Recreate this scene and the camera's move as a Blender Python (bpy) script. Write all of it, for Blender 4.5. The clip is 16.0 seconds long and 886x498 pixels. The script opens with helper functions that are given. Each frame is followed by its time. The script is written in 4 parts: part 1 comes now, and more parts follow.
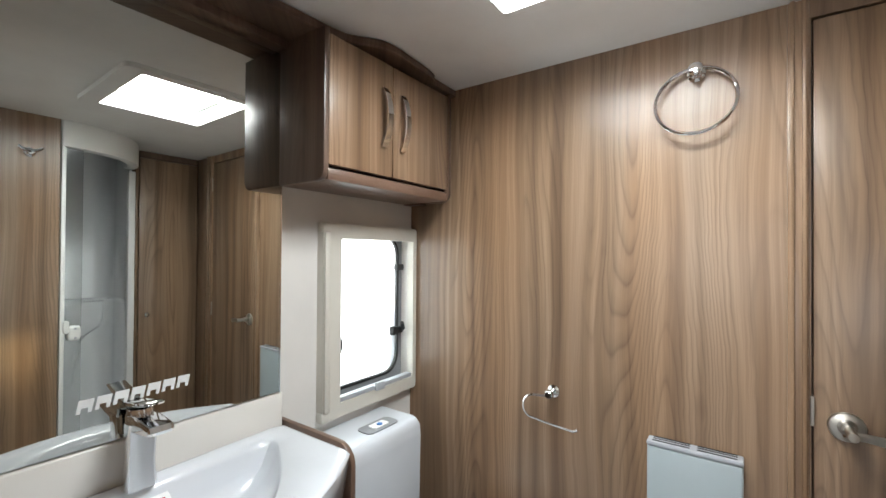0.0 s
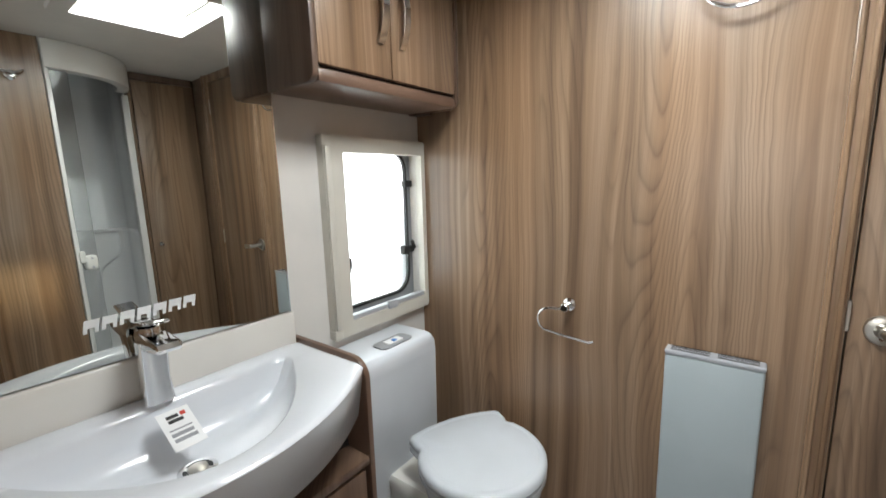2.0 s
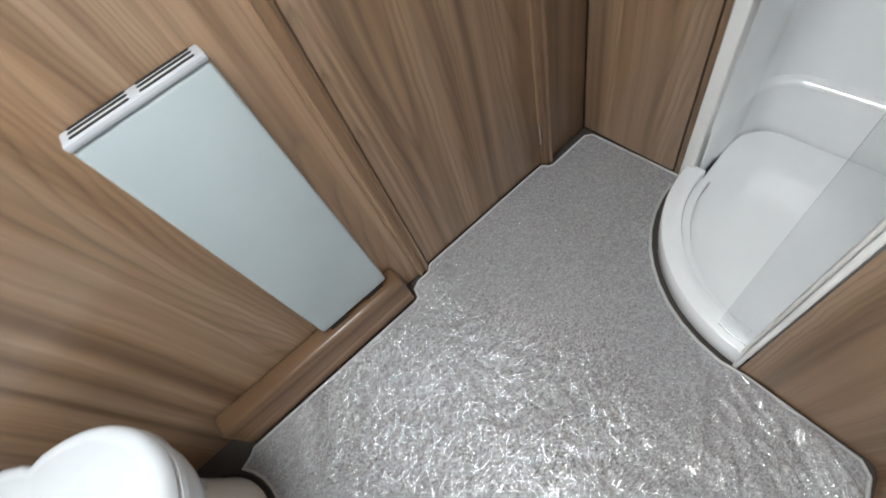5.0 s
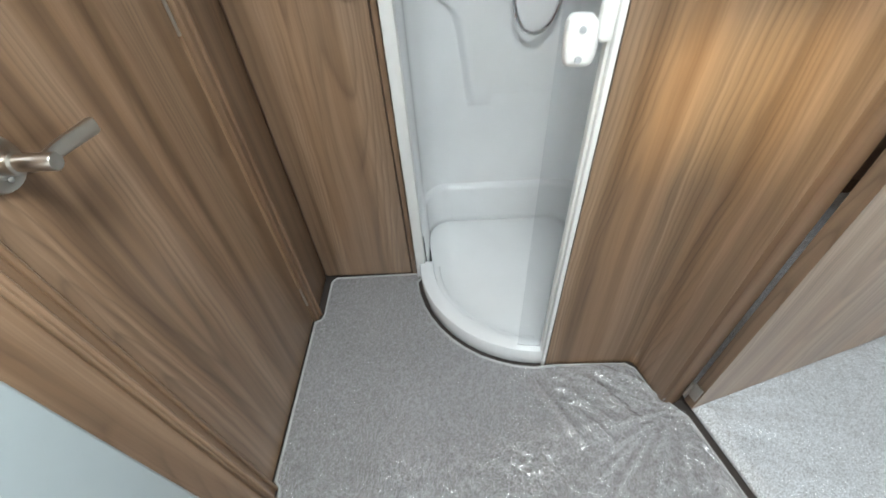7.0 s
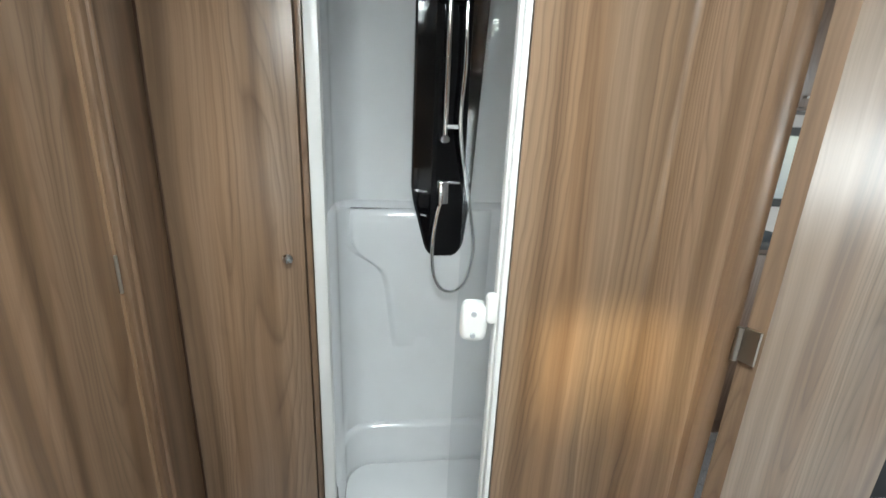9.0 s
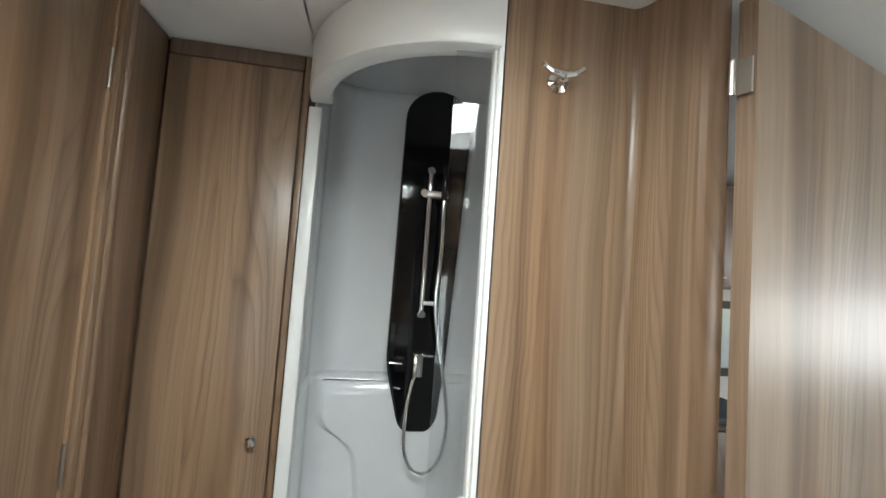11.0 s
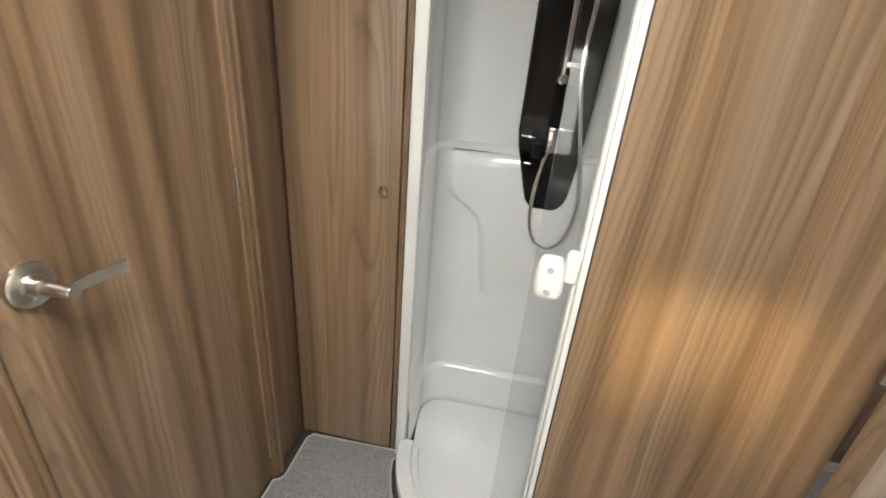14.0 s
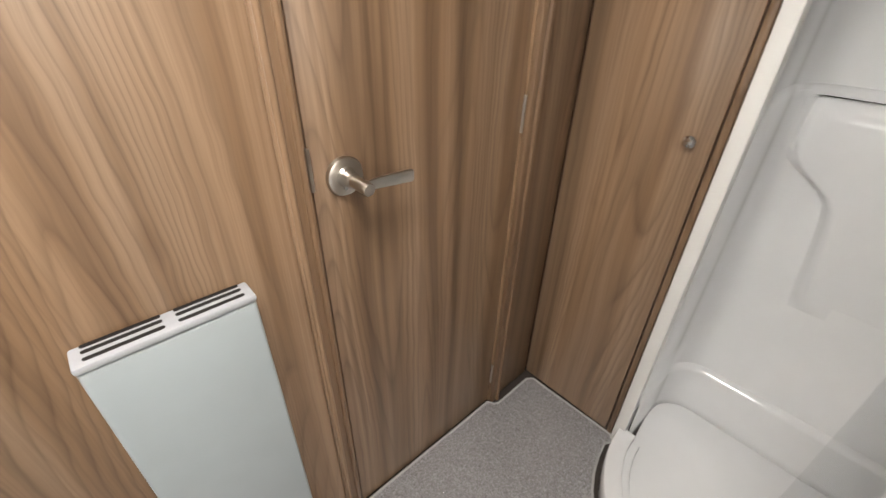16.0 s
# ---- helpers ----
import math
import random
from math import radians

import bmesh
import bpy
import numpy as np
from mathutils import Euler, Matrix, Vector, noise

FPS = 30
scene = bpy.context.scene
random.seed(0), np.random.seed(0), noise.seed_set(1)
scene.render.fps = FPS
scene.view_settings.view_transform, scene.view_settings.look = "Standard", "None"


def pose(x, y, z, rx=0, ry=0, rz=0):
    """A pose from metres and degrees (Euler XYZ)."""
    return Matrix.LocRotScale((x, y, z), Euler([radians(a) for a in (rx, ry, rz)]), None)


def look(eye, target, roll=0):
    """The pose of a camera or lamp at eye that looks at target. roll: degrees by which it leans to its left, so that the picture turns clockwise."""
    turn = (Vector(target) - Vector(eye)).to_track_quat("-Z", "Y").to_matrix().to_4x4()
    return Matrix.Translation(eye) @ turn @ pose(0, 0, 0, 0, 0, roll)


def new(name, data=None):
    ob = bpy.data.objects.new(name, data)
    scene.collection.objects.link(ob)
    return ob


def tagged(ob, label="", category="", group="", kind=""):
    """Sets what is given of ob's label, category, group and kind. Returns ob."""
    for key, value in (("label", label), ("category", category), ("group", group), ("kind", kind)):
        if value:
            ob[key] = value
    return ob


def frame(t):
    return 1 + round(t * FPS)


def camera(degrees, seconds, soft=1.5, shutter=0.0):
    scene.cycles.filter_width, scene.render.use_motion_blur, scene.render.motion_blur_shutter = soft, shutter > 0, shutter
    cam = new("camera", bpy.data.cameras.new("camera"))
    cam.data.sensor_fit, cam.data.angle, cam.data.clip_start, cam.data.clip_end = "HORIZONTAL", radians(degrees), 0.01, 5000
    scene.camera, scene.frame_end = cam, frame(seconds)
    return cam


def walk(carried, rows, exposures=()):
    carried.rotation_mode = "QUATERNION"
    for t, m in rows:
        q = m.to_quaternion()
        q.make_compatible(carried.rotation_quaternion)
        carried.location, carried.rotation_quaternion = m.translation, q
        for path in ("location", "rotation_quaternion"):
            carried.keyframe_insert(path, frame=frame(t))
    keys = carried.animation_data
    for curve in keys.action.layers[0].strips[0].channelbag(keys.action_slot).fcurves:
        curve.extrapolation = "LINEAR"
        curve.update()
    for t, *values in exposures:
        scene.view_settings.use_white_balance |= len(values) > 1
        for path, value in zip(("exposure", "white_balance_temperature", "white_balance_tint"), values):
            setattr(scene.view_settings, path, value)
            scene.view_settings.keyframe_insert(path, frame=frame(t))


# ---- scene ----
cam = camera(93.3, 16.0, shutter=0.25)
PATH = [
    (0, (0.712, 0.18, 1.369), (-0.438, 1.816, 1.387), 0.4),
    (0.5, (0.706, 0.177, 1.379), (-0.449, 1.81, 1.418), 0.3),
    (1, (0.709, 0.182, 1.37), (-0.47, 1.798, 1.38), 0.1),
    (1.5, (0.698, 0.209, 1.362), (-0.499, 1.806, 1.235), -0.4),
    (2, (0.682, 0.248, 1.326), (-0.511, 1.818, 0.994), -1.6),
    (2.5, (0.662, 0.295, 1.275), (-0.434, 1.827, 0.604), -4.7),
    (3, (0.662, 0.354, 1.207), (-0.223, 1.839, 0.201), -9.3),
    (3.5, (0.653, 0.401, 1.148), (0.104, 1.849, -0.117), -13.4),
    (4, (0.705, 0.52, 1.106), (0.46, 1.895, -0.326), -18.4),
    (4.2, (0.701, 0.578, 1.103), (0.593, 1.913, -0.383), -20.2),
    (6.3, (0.645, 0.985, 1.171), (1.658, 1.396, -0.504), -14.6),
    (6.5, (0.6, 0.994, 1.187), (1.736, 1.283, -0.433), -10.6),
    (7, (0.517, 0.982, 1.218), (1.919, 1.053, -0.206), -4.4),
    (7.5, (0.496, 0.959, 1.236), (2.09, 0.892, 0.03), -1.2),
    (8, (0.502, 0.95, 1.276), (2.225, 0.797, 0.271), 0.7),
    (8.5, (0.492, 0.943, 1.298), (2.32, 0.733, 0.515), 1.6),
    (9, (0.485, 0.937, 1.326), (2.388, 0.69, 0.761), 2.5),
    (9.5, (0.471, 0.931, 1.359), (2.417, 0.653, 0.988), 3.1),
    (10, (0.455, 0.926, 1.382), (2.424, 0.629, 1.2), 3.8),
    (10.2, (0.445, 0.931, 1.398), (2.417, 0.622, 1.271), 4.0),
    (11.25, (0.439, 0.932, 1.428), (2.425, 0.622, 1.575), 4.1),
    (12.3, (0.436, 0.933, 1.402), (2.413, 0.631, 1.357), 4.1),
    (12.5, (0.437, 0.935, 1.371), (2.412, 0.633, 1.279), 3.8),
    (13, (0.46, 0.915, 1.359), (2.421, 0.712, 1.025), 3.4),
    (13.5, (0.478, 0.912, 1.313), (2.395, 0.871, 0.747), 4.0),
    (14, (0.52, 0.871, 1.299), (2.329, 1.144, 0.492), 5.0),
    (14.5, (0.525, 0.837, 1.294), (2.187, 1.399, 0.335), 4.9),
    (15, (0.533, 0.816, 1.27), (2.03, 1.684, 0.267), 4.0),
    (15.5, (0.54, 0.868, 1.274), (1.883, 1.91, 0.22), 2.4),
    (16, (0.602, 0.919, 1.252), (1.745, 2.149, 0.167), 1.4),
]
walk(cam, [(t, look(eye, target, roll)) for t, eye, target, roll in PATH],
     [(0, -0.25, 6380, 7), (1.5, -0.31, 6430, 7), (2, -0.44, 6480, 7), (2.5, -0.45, 6480, 7), (3, -0.40, 6480, 7), (4, 0.06, 6530, 8), (6.5, 0.20, 6230, 4), (8, 0.22, 6290, 3), (9, 0.09, 6190, 2), (10, -0.08, 6140, 2), (12.5, -0.08, 6890, 5), (13.5, -0.10, 6940, 6), (14, 0.12, 7090, 8), (14.5, 0.17, 7240, 10), (15, 0.07, 7290, 12), (16, 0.09, 7290, 13)])

# ---- world and lights ----
world = bpy.data.worlds.new("sky")
scene.world = world
world.use_nodes = True
wn = world.node_tree.nodes
sky = wn.new("ShaderNodeTexSky")
sky.sky_type, sky.sun_disc = "NISHITA", False
sky.sun_elevation, sky.sun_rotation = radians(13.5), radians(296.2)
world.node_tree.links.new(sky.outputs["Color"], wn["Background"].inputs["Color"])
wn["Background"].inputs["Strength"].default_value = 0.15


def sun_lamp(strength, elevation, rotation):
    lamp = bpy.data.lights.new("sun", "SUN")
    lamp.energy, lamp.angle, lamp.color = strength, radians(3.0), (1.0, 0.81, 0.45)
    ob = new("sun", lamp)
    d = Vector((math.sin(radians(rotation)) * math.cos(radians(elevation)), math.cos(radians(rotation)) * math.cos(radians(elevation)), math.sin(radians(elevation))))
    ob.matrix_world = look(d * 10, (0, 0, 0))


def area_lamp(name, eye, target, w, h, power, color):
    lamp = bpy.data.lights.new(name, "AREA")
    lamp.shape, lamp.size, lamp.size_y, lamp.energy, lamp.color = "RECTANGLE", w, h, power, color
    ob = new(name, lamp)
    ob.matrix_world = look(eye, target)
    return ob


sun_lamp(3.8, 13.5, 296.2)
area_lamp("window_daylight", (-0.56, 1.285, 1.16), (0.5, 1.285, 1.0), 0.60, 0.75, 9.0, (0.93, 0.97, 1.0))
area_lamp("rooflight_daylight", (0.47, 0.927, 2.035), (0.47, 0.927, 0), 0.44, 0.36, 26.0, (0.95, 0.98, 1.0))
area_lamp("lounge_daylight", (0.6, -5.45, 1.35), (0.6, 0, 1.1), 1.9, 0.9, 62.0, (0.97, 0.98, 1.0))
# added side lamp, source unseen, to brighten the open door's leaf
area_lamp("lounge_side_fill", (-1.13, -2.15, 1.28), (1.1, 0.1, 0.8), 0.9, 0.62, 24.0, (0.95, 0.98, 1.0))


# ---- materials ----
def material(name, color=(0.8, 0.8, 0.8), rough=0.5, metal=0.0, **kw):
    m = bpy.data.materials.new(name)
    m.use_nodes = True
    b = m.node_tree.nodes["Principled BSDF"]
    b.inputs["Base Color"].default_value = (*color, 1)
    b.inputs["Roughness"].default_value = rough
    b.inputs["Metallic"].default_value = metal
    for k, v in kw.items():
        b.inputs[k.replace("_", " ").title().replace("Ior", "IOR")].default_value = v
    return m


def add(m, kind, **props):
    n = m.node_tree.nodes.new(kind)
    for k, v in props.items():
        if k == "operation":
            n.operation = v
        elif k == "blend_type":
            n.blend_type = v
        elif k == "data_type":
            n.data_type = v
        else:
            n.inputs[k.replace("_", " ")].default_value = v
    return n


def wire(m, a, b):
    m.node_tree.links.new(a, b)


def mapped(m, sx, sy, sz):
    geo = add(m, "ShaderNodeTexCoord")
    mp = add(m, "ShaderNodeMapping")
    mp.inputs["Scale"].default_value = (sx, sy, sz)
    wire(m, geo.outputs["Object"], mp.inputs["Vector"])
    return mp.outputs["Vector"]


def ramp(m, fac, stops):
    r = add(m, "ShaderNodeValToRGB")
    e = r.color_ramp.elements
    while len(e) < len(stops):
        e.new(0.5)
    for i, (p, c) in enumerate(stops):
        e[i].position, e[i].color = p, (*c, 1) if len(c) == 3 else c
    wire(m, fac, r.inputs["Fac"])
    return r.outputs["Color"]


def mix(m, kind, fac, a, b):
    n = m.node_tree.nodes.new("ShaderNodeMix")
    n.data_type, n.blend_type = "RGBA", kind
    if isinstance(fac, float):
        n.inputs[0].default_value = fac
    else:
        wire(m, fac, n.inputs[0])
    for socket, v in ((n.inputs[6], a), (n.inputs[7], b)):
        if isinstance(v, tuple):
            socket.default_value = (*v, 1)
        else:
            wire(m, v, socket)
    return n.outputs[2]


def bump(m, height, strength, distance=0.002):
    bn = add(m, "ShaderNodeBump", Strength=strength, Distance=distance)
    wire(m, height, bn.inputs["Height"])
    wire(m, bn.outputs["Normal"], m.node_tree.nodes["Principled BSDF"].inputs["Normal"])
    return bn


def noise_tex(m, vec, scale, detail=3.0, rough=0.55, distortion=0.0):
    n = add(m, "ShaderNodeTexNoise", Scale=scale, Detail=detail, Roughness=rough, Distortion=distortion)
    wire(m, vec, n.inputs["Vector"])
    return n.outputs["Fac"]


def wood(name, dark, mid, light, rough=0.34, coat=0.12, offset=0.0, upright=True):
    """Foil-faced board with an upright grain: broad bands, cathedral lines and fine pores."""
    m = material(name, mid, rough)
    b = m.node_tree.nodes["Principled BSDF"]
    tc = add(m, "ShaderNodeTexCoord")
    sep = add(m, "ShaderNodeSeparateXYZ")
    wire(m, tc.outputs["Object"], sep.inputs["Vector"])
    s = add(m, "ShaderNodeMath", operation="ADD")
    wire(m, sep.outputs["X"], s.inputs[0])
    wire(m, sep.outputs["Y"], s.inputs[1])
    s2 = add(m, "ShaderNodeMath", operation="ADD")
    s2.inputs[1].default_value = offset
    wire(m, s.outputs[0], s2.inputs[0])
    comb = add(m, "ShaderNodeCombineXYZ")
    wire(m, s2.outputs[0], comb.inputs["X"])
    wire(m, sep.outputs["Z"], comb.inputs["Z"])

    def field(vec, sx, sz, detail, distortion=0.0):
        mp = add(m, "ShaderNodeMapping")
        mp.inputs["Scale"].default_value = (sx, 1, sz)
        wire(m, vec, mp.inputs["Vector"])
        return noise_tex(m, mp.outputs["Vector"], 1.0, detail, 0.55, distortion)

    def pushed(vec, amount, sx, sz):
        """The field's across-grain coordinate pushed to and fro, so that the grain wanders."""
        k = add(m, "ShaderNodeMath", operation="MULTIPLY_ADD")
        k.inputs[1].default_value, k.inputs[2].default_value = amount, -amount / 2
        wire(m, field(vec, sx, sz, 1.0), k.inputs[0])
        c = add(m, "ShaderNodeCombineXYZ")
        wire(m, k.outputs[0], c.inputs["X"])
        v = add(m, "ShaderNodeVectorMath", operation="ADD")
        wire(m, vec, v.inputs[0])
        wire(m, c.outputs["Vector"], v.inputs[1])
        return v.outputs[0]

    across = comb.outputs["Vector"]
    if not upright:
        turn = add(m, "ShaderNodeCombineXYZ")
        wire(m, sep.outputs["Z"], turn.inputs["X"])
        wire(m, s2.outputs[0], turn.inputs["Z"])
        across = turn.outputs["Vector"]
    slow = pushed(across, 0.06, 3.5, 1.1)
    wavy = pushed(slow, 0.010, 30.0, 11.0)
    # broad soft bands of the veneer
    col = ramp(m, field(slow, 17.0, 0.24, 2.2), [(0.34, dark), (0.45, mid), (0.53, tuple(0.5 * (a + c) for a, c in zip(mid, light))), (0.60, light), (0.70, mid)])
    # rings of a slow field make nested cathedral lines, in some stretches only
    mul = add(m, "ShaderNodeMath", operation="MULTIPLY")
    mul.inputs[1].default_value = 38.0
    wire(m, field(wavy, 5.2, 0.42, 0.6), mul.inputs[0])
    fr = add(m, "ShaderNodeMath", operation="FRACT")
    wire(m, mul.outputs[0], fr.inputs[0])
    lines = ramp(m, fr.outputs[0], [(0.0, (0.74, 0.72, 0.70)), (0.16, (0.92, 0.92, 0.91)), (0.55, (1.08, 1.08, 1.07)), (0.88, (1.02, 1.02, 1.02)), (1.0, (0.78, 0.76, 0.74))])
    where = ramp(m, field(slow, 6.0, 0.55, 1.0), [(0.45, (0.10, 0.10, 0.10)), (0.58, (1.0, 1.0, 1.0))])
    out = mix(m, "MULTIPLY", where, col, lines)
    # greyer and redder boards side by side
    out = mix(m, "MULTIPLY", 1.0, out, ramp(m, field(slow, 7.0, 0.25, 1.0), [(0.36, (1.05, 1.0, 0.95)), (0.62, (0.97, 1.0, 1.05))]))
    fine = field(wavy, 240.0, 3.0, 2.0)
    out = mix(m, "MULTIPLY", 0.8, out, ramp(m, fine, [(0.34, (0.88, 0.87, 0.86)), (0.56, (1.04, 1.04, 1.04))]))
    out = mix(m, "MULTIPLY", 0.55, out, ramp(m, field(wavy, 62.0, 1.1, 2.0), [(0.30, (0.66, 0.63, 0.60)), (0.44, (0.98, 0.98, 0.98)), (0.64, (1.06, 1.06, 1.06))]))
    # small dark knots
    out = mix(m, "MULTIPLY", 0.6, out, ramp(m, field(wavy, 13.0, 4.5, 1.0), [(0.70, (1.0, 1.0, 1.0)), (0.82, (0.55, 0.50, 0.46))]))
    wire(m, out, b.inputs["Base Color"])
    b.inputs["Coat Weight"].default_value, b.inputs["Coat Roughness"].default_value = coat, 0.25
    bump(m, fine, 0.05, 0.0008)
    return m


def plain(name, color, rough, var=0.06, scale=6.0, bump_scale=250.0, bump_strength=0.05, metal=0.0, coat=0.0):
    """A painted or moulded surface with faint soiling and grain."""
    m = material(name, color, rough, metal)
    b = m.node_tree.nodes["Principled BSDF"]
    v = mapped(m, 1, 1, 1)
    n = noise_tex(m, v, scale, 4.0)
    lo, hi = tuple(c * (1 - var) for c in color), tuple(min(1, c * (1 + var)) for c in color)
    wire(m, ramp(m, n, [(0.35, lo), (0.65, hi)]), b.inputs["Base Color"])
    bump(m, noise_tex(m, v, bump_scale, 2.0), bump_strength, 0.0006)
    b.inputs["Coat Weight"].default_value = coat
    b.inputs["Coat Roughness"].default_value = 0.08
    return m


WOOD = wood("walnut_laminate", (0.148, 0.090, 0.052), (0.221, 0.138, 0.081), (0.308, 0.207, 0.133))
WOOD_DOOR = wood("walnut_laminate_door", (0.138, 0.084, 0.048), (0.206, 0.128, 0.075), (0.288, 0.192, 0.123), offset=3.7)
WOOD_PANEL = wood("walnut_laminate_panel", (0.126, 0.076, 0.043), (0.190, 0.118, 0.068), (0.266, 0.176, 0.112), offset=7.3)
WOOD_LEAF = wood("walnut_laminate_leaf", (0.155, 0.098, 0.060), (0.230, 0.150, 0.094), (0.315, 0.218, 0.145), rough=0.41, coat=0.10, offset=9.1)
WOOD_DARK = wood("dark_walnut_trim", (0.085, 0.052, 0.036), (0.118, 0.073, 0.050), (0.150, 0.096, 0.068), rough=0.36, offset=1.9)
WOOD_UNIT = wood("walnut_unit_front", (0.100, 0.060, 0.040), (0.140, 0.087, 0.058), (0.175, 0.112, 0.078), rough=0.36, offset=5.1)
WOOD_POST = wood("walnut_post", (0.088, 0.052, 0.030), (0.142, 0.086, 0.050), (0.200, 0.127, 0.077), rough=0.38, offset=2.6)
WOOD_LEDGE = wood("walnut_ledge", (0.125, 0.073, 0.040), (0.205, 0.127, 0.074), (0.290, 0.190, 0.115), offset=4.4, upright=False)
LIP = plain("brown_edging", (0.150, 0.090, 0.062), 0.35)
WALL = plain("white_wallboard", (0.68, 0.655, 0.62), 0.45, 0.03)
CEILING = plain("white_ceiling_board", (0.78, 0.77, 0.75), 0.42, 0.03)
BASIN = plain("white_moulded_basin", (0.67, 0.69, 0.725), 0.16, 0.02, coat=0.4)
SPLASH = plain("cream_white_upstand", (0.70, 0.675, 0.63), 0.22, 0.02)
TOILET = plain("white_toilet_plastic", (0.64, 0.675, 0.715), 0.24, 0.02, coat=0.2)
CERAMIC = plain("warm_white_pedestal", (0.78, 0.76, 0.71), 0.2, 0.02, coat=0.3)
FRAME = plain("cream_window_frame", (0.62, 0.595, 0.53), 0.4, 0.03)
SHOWER = plain("white_shower_moulding", (0.74, 0.75, 0.76), 0.12, 0.02, coat=0.5)
JAMB = plain("white_aluminium_jamb", (0.80, 0.80, 0.78), 0.28, 0.02)
BLACK = plain("black_gloss_panel", (0.004, 0.004, 0.005), 0.05, 0.1, bump_strength=0.0)
RUBBER = plain("black_rubber", (0.012, 0.012, 0.012), 0.55)
# near-black; also stands in for the shade under the basin
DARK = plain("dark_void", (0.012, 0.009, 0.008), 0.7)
HEATER = plain("silver_grey_heater", (0.40, 0.455, 0.475), 0.28, 0.05, 3.0)
PANEL_GREY = plain("mid_grey_plastic", (0.24, 0.25, 0.26), 0.35, 0.03)
GRILLE = plain("pale_grey_grille", (0.43, 0.45, 0.48), 0.4, 0.03)
CHROME = plain("chrome", (0.80, 0.80, 0.80), 0.07, 0.02, metal=1.0, bump_strength=0.0)
SATIN = plain("satin_nickel", (0.52, 0.49, 0.44), 0.28, 0.04, metal=1.0)
PAPER = plain("paper_tag", (0.80, 0.80, 0.80), 0.6)
INK = material("black_ink", (0.02, 0.02, 0.02), 0.5)
INK_GREY = material("grey_ink", (0.30, 0.30, 0.32), 0.5)
RED_INK = material("red_ink", (0.55, 0.05, 0.03), 0.5)
BLUE = material("blue_button", (0.03, 0.20, 0.55), 0.3)
FROST = material("white_vinyl_lettering", (0.72, 0.73, 0.72), 0.5)
LOUNGE_DARK = plain("dark_upholstery", (0.03, 0.03, 0.035), 0.8, 0.2)
MIRROR = material("mirror_glass", (0.62, 0.63, 0.60), 0.01, 1.0)
GLASS = material("acrylic_glass", (0.90, 0.915, 0.92), 0.03, 0.0, transmission_weight=1.0, ior=1.42)
PANE = material("frosted_pane", (0.95, 0.97, 0.97), 0.5, 0.0, transmission_weight=0.9, ior=1.2)


def carpet_mat(name, base, plastic):
    """Short-pile carpet under a crumpled clear protective film."""
    m = material(name, base, 0.9)
    b = m.node_tree.nodes["Principled BSDF"]
    v = mapped(m, 1, 1, 1)
    pile = noise_tex(m, v, 360.0, 3.0, 0.7)
    cloud = noise_tex(m, v, 5.0, 3.0)
    lo, hi = tuple(c * 0.50 for c in base), tuple(c * 1.45 for c in base)
    fleck = noise_tex(m, v, 170.0, 3.0, 0.75)
    c1 = mix(m, "MULTIPLY", 0.7, ramp(m, pile, [(0.32, lo), (0.68, hi)]), ramp(m, fleck, [(0.34, (0.55, 0.53, 0.52)), (0.52, (1.0, 1.0, 1.0)), (0.70, (1.35, 1.35, 1.36))]))
    wire(m, mix(m, "MULTIPLY", 0.35, c1, ramp(m, cloud, [(0.3, (0.8, 0.8, 0.8)), (0.7, (1.1, 1.1, 1.1))])), b.inputs["Base Color"])
    bump(m, pile, 0.6, 0.003)
    b.inputs["Coat Weight"].default_value = plastic
    b.inputs["Coat Roughness"].default_value = 0.05
    b.inputs["Coat IOR"].default_value = 1.5
    mp = add(m, "ShaderNodeMapping")
    mp.inputs["Rotation"].default_value, mp.inputs["Scale"].default_value = (0, 0, radians(35)), (1.0, 2.2, 1.0)
    wire(m, add(m, "ShaderNodeTexCoord").outputs["Object"], mp.inputs["Vector"])
    wr = noise_tex(m, mp.outputs["Vector"], 30.0, 5.0, 0.6, 1.2)
    cb = add(m, "ShaderNodeBump", Strength=1.0, Distance=0.02)
    wire(m, wr, cb.inputs["Height"])
    wire(m, cb.outputs["Normal"], b.inputs["Coat Normal"])
    return m


CARPET = carpet_mat("grey_carpet_film", (0.365, 0.352, 0.357), 0.0)
CARPET_OUT = carpet_mat("pale_film_carpet", (0.70, 0.71, 0.73), 0.35)
BINDING = plain("grey_edge_binding", (0.46, 0.455, 0.45), 0.8, 0.1)
FLOOR = plain("dark_floor_board", (0.05, 0.04, 0.035), 0.6)


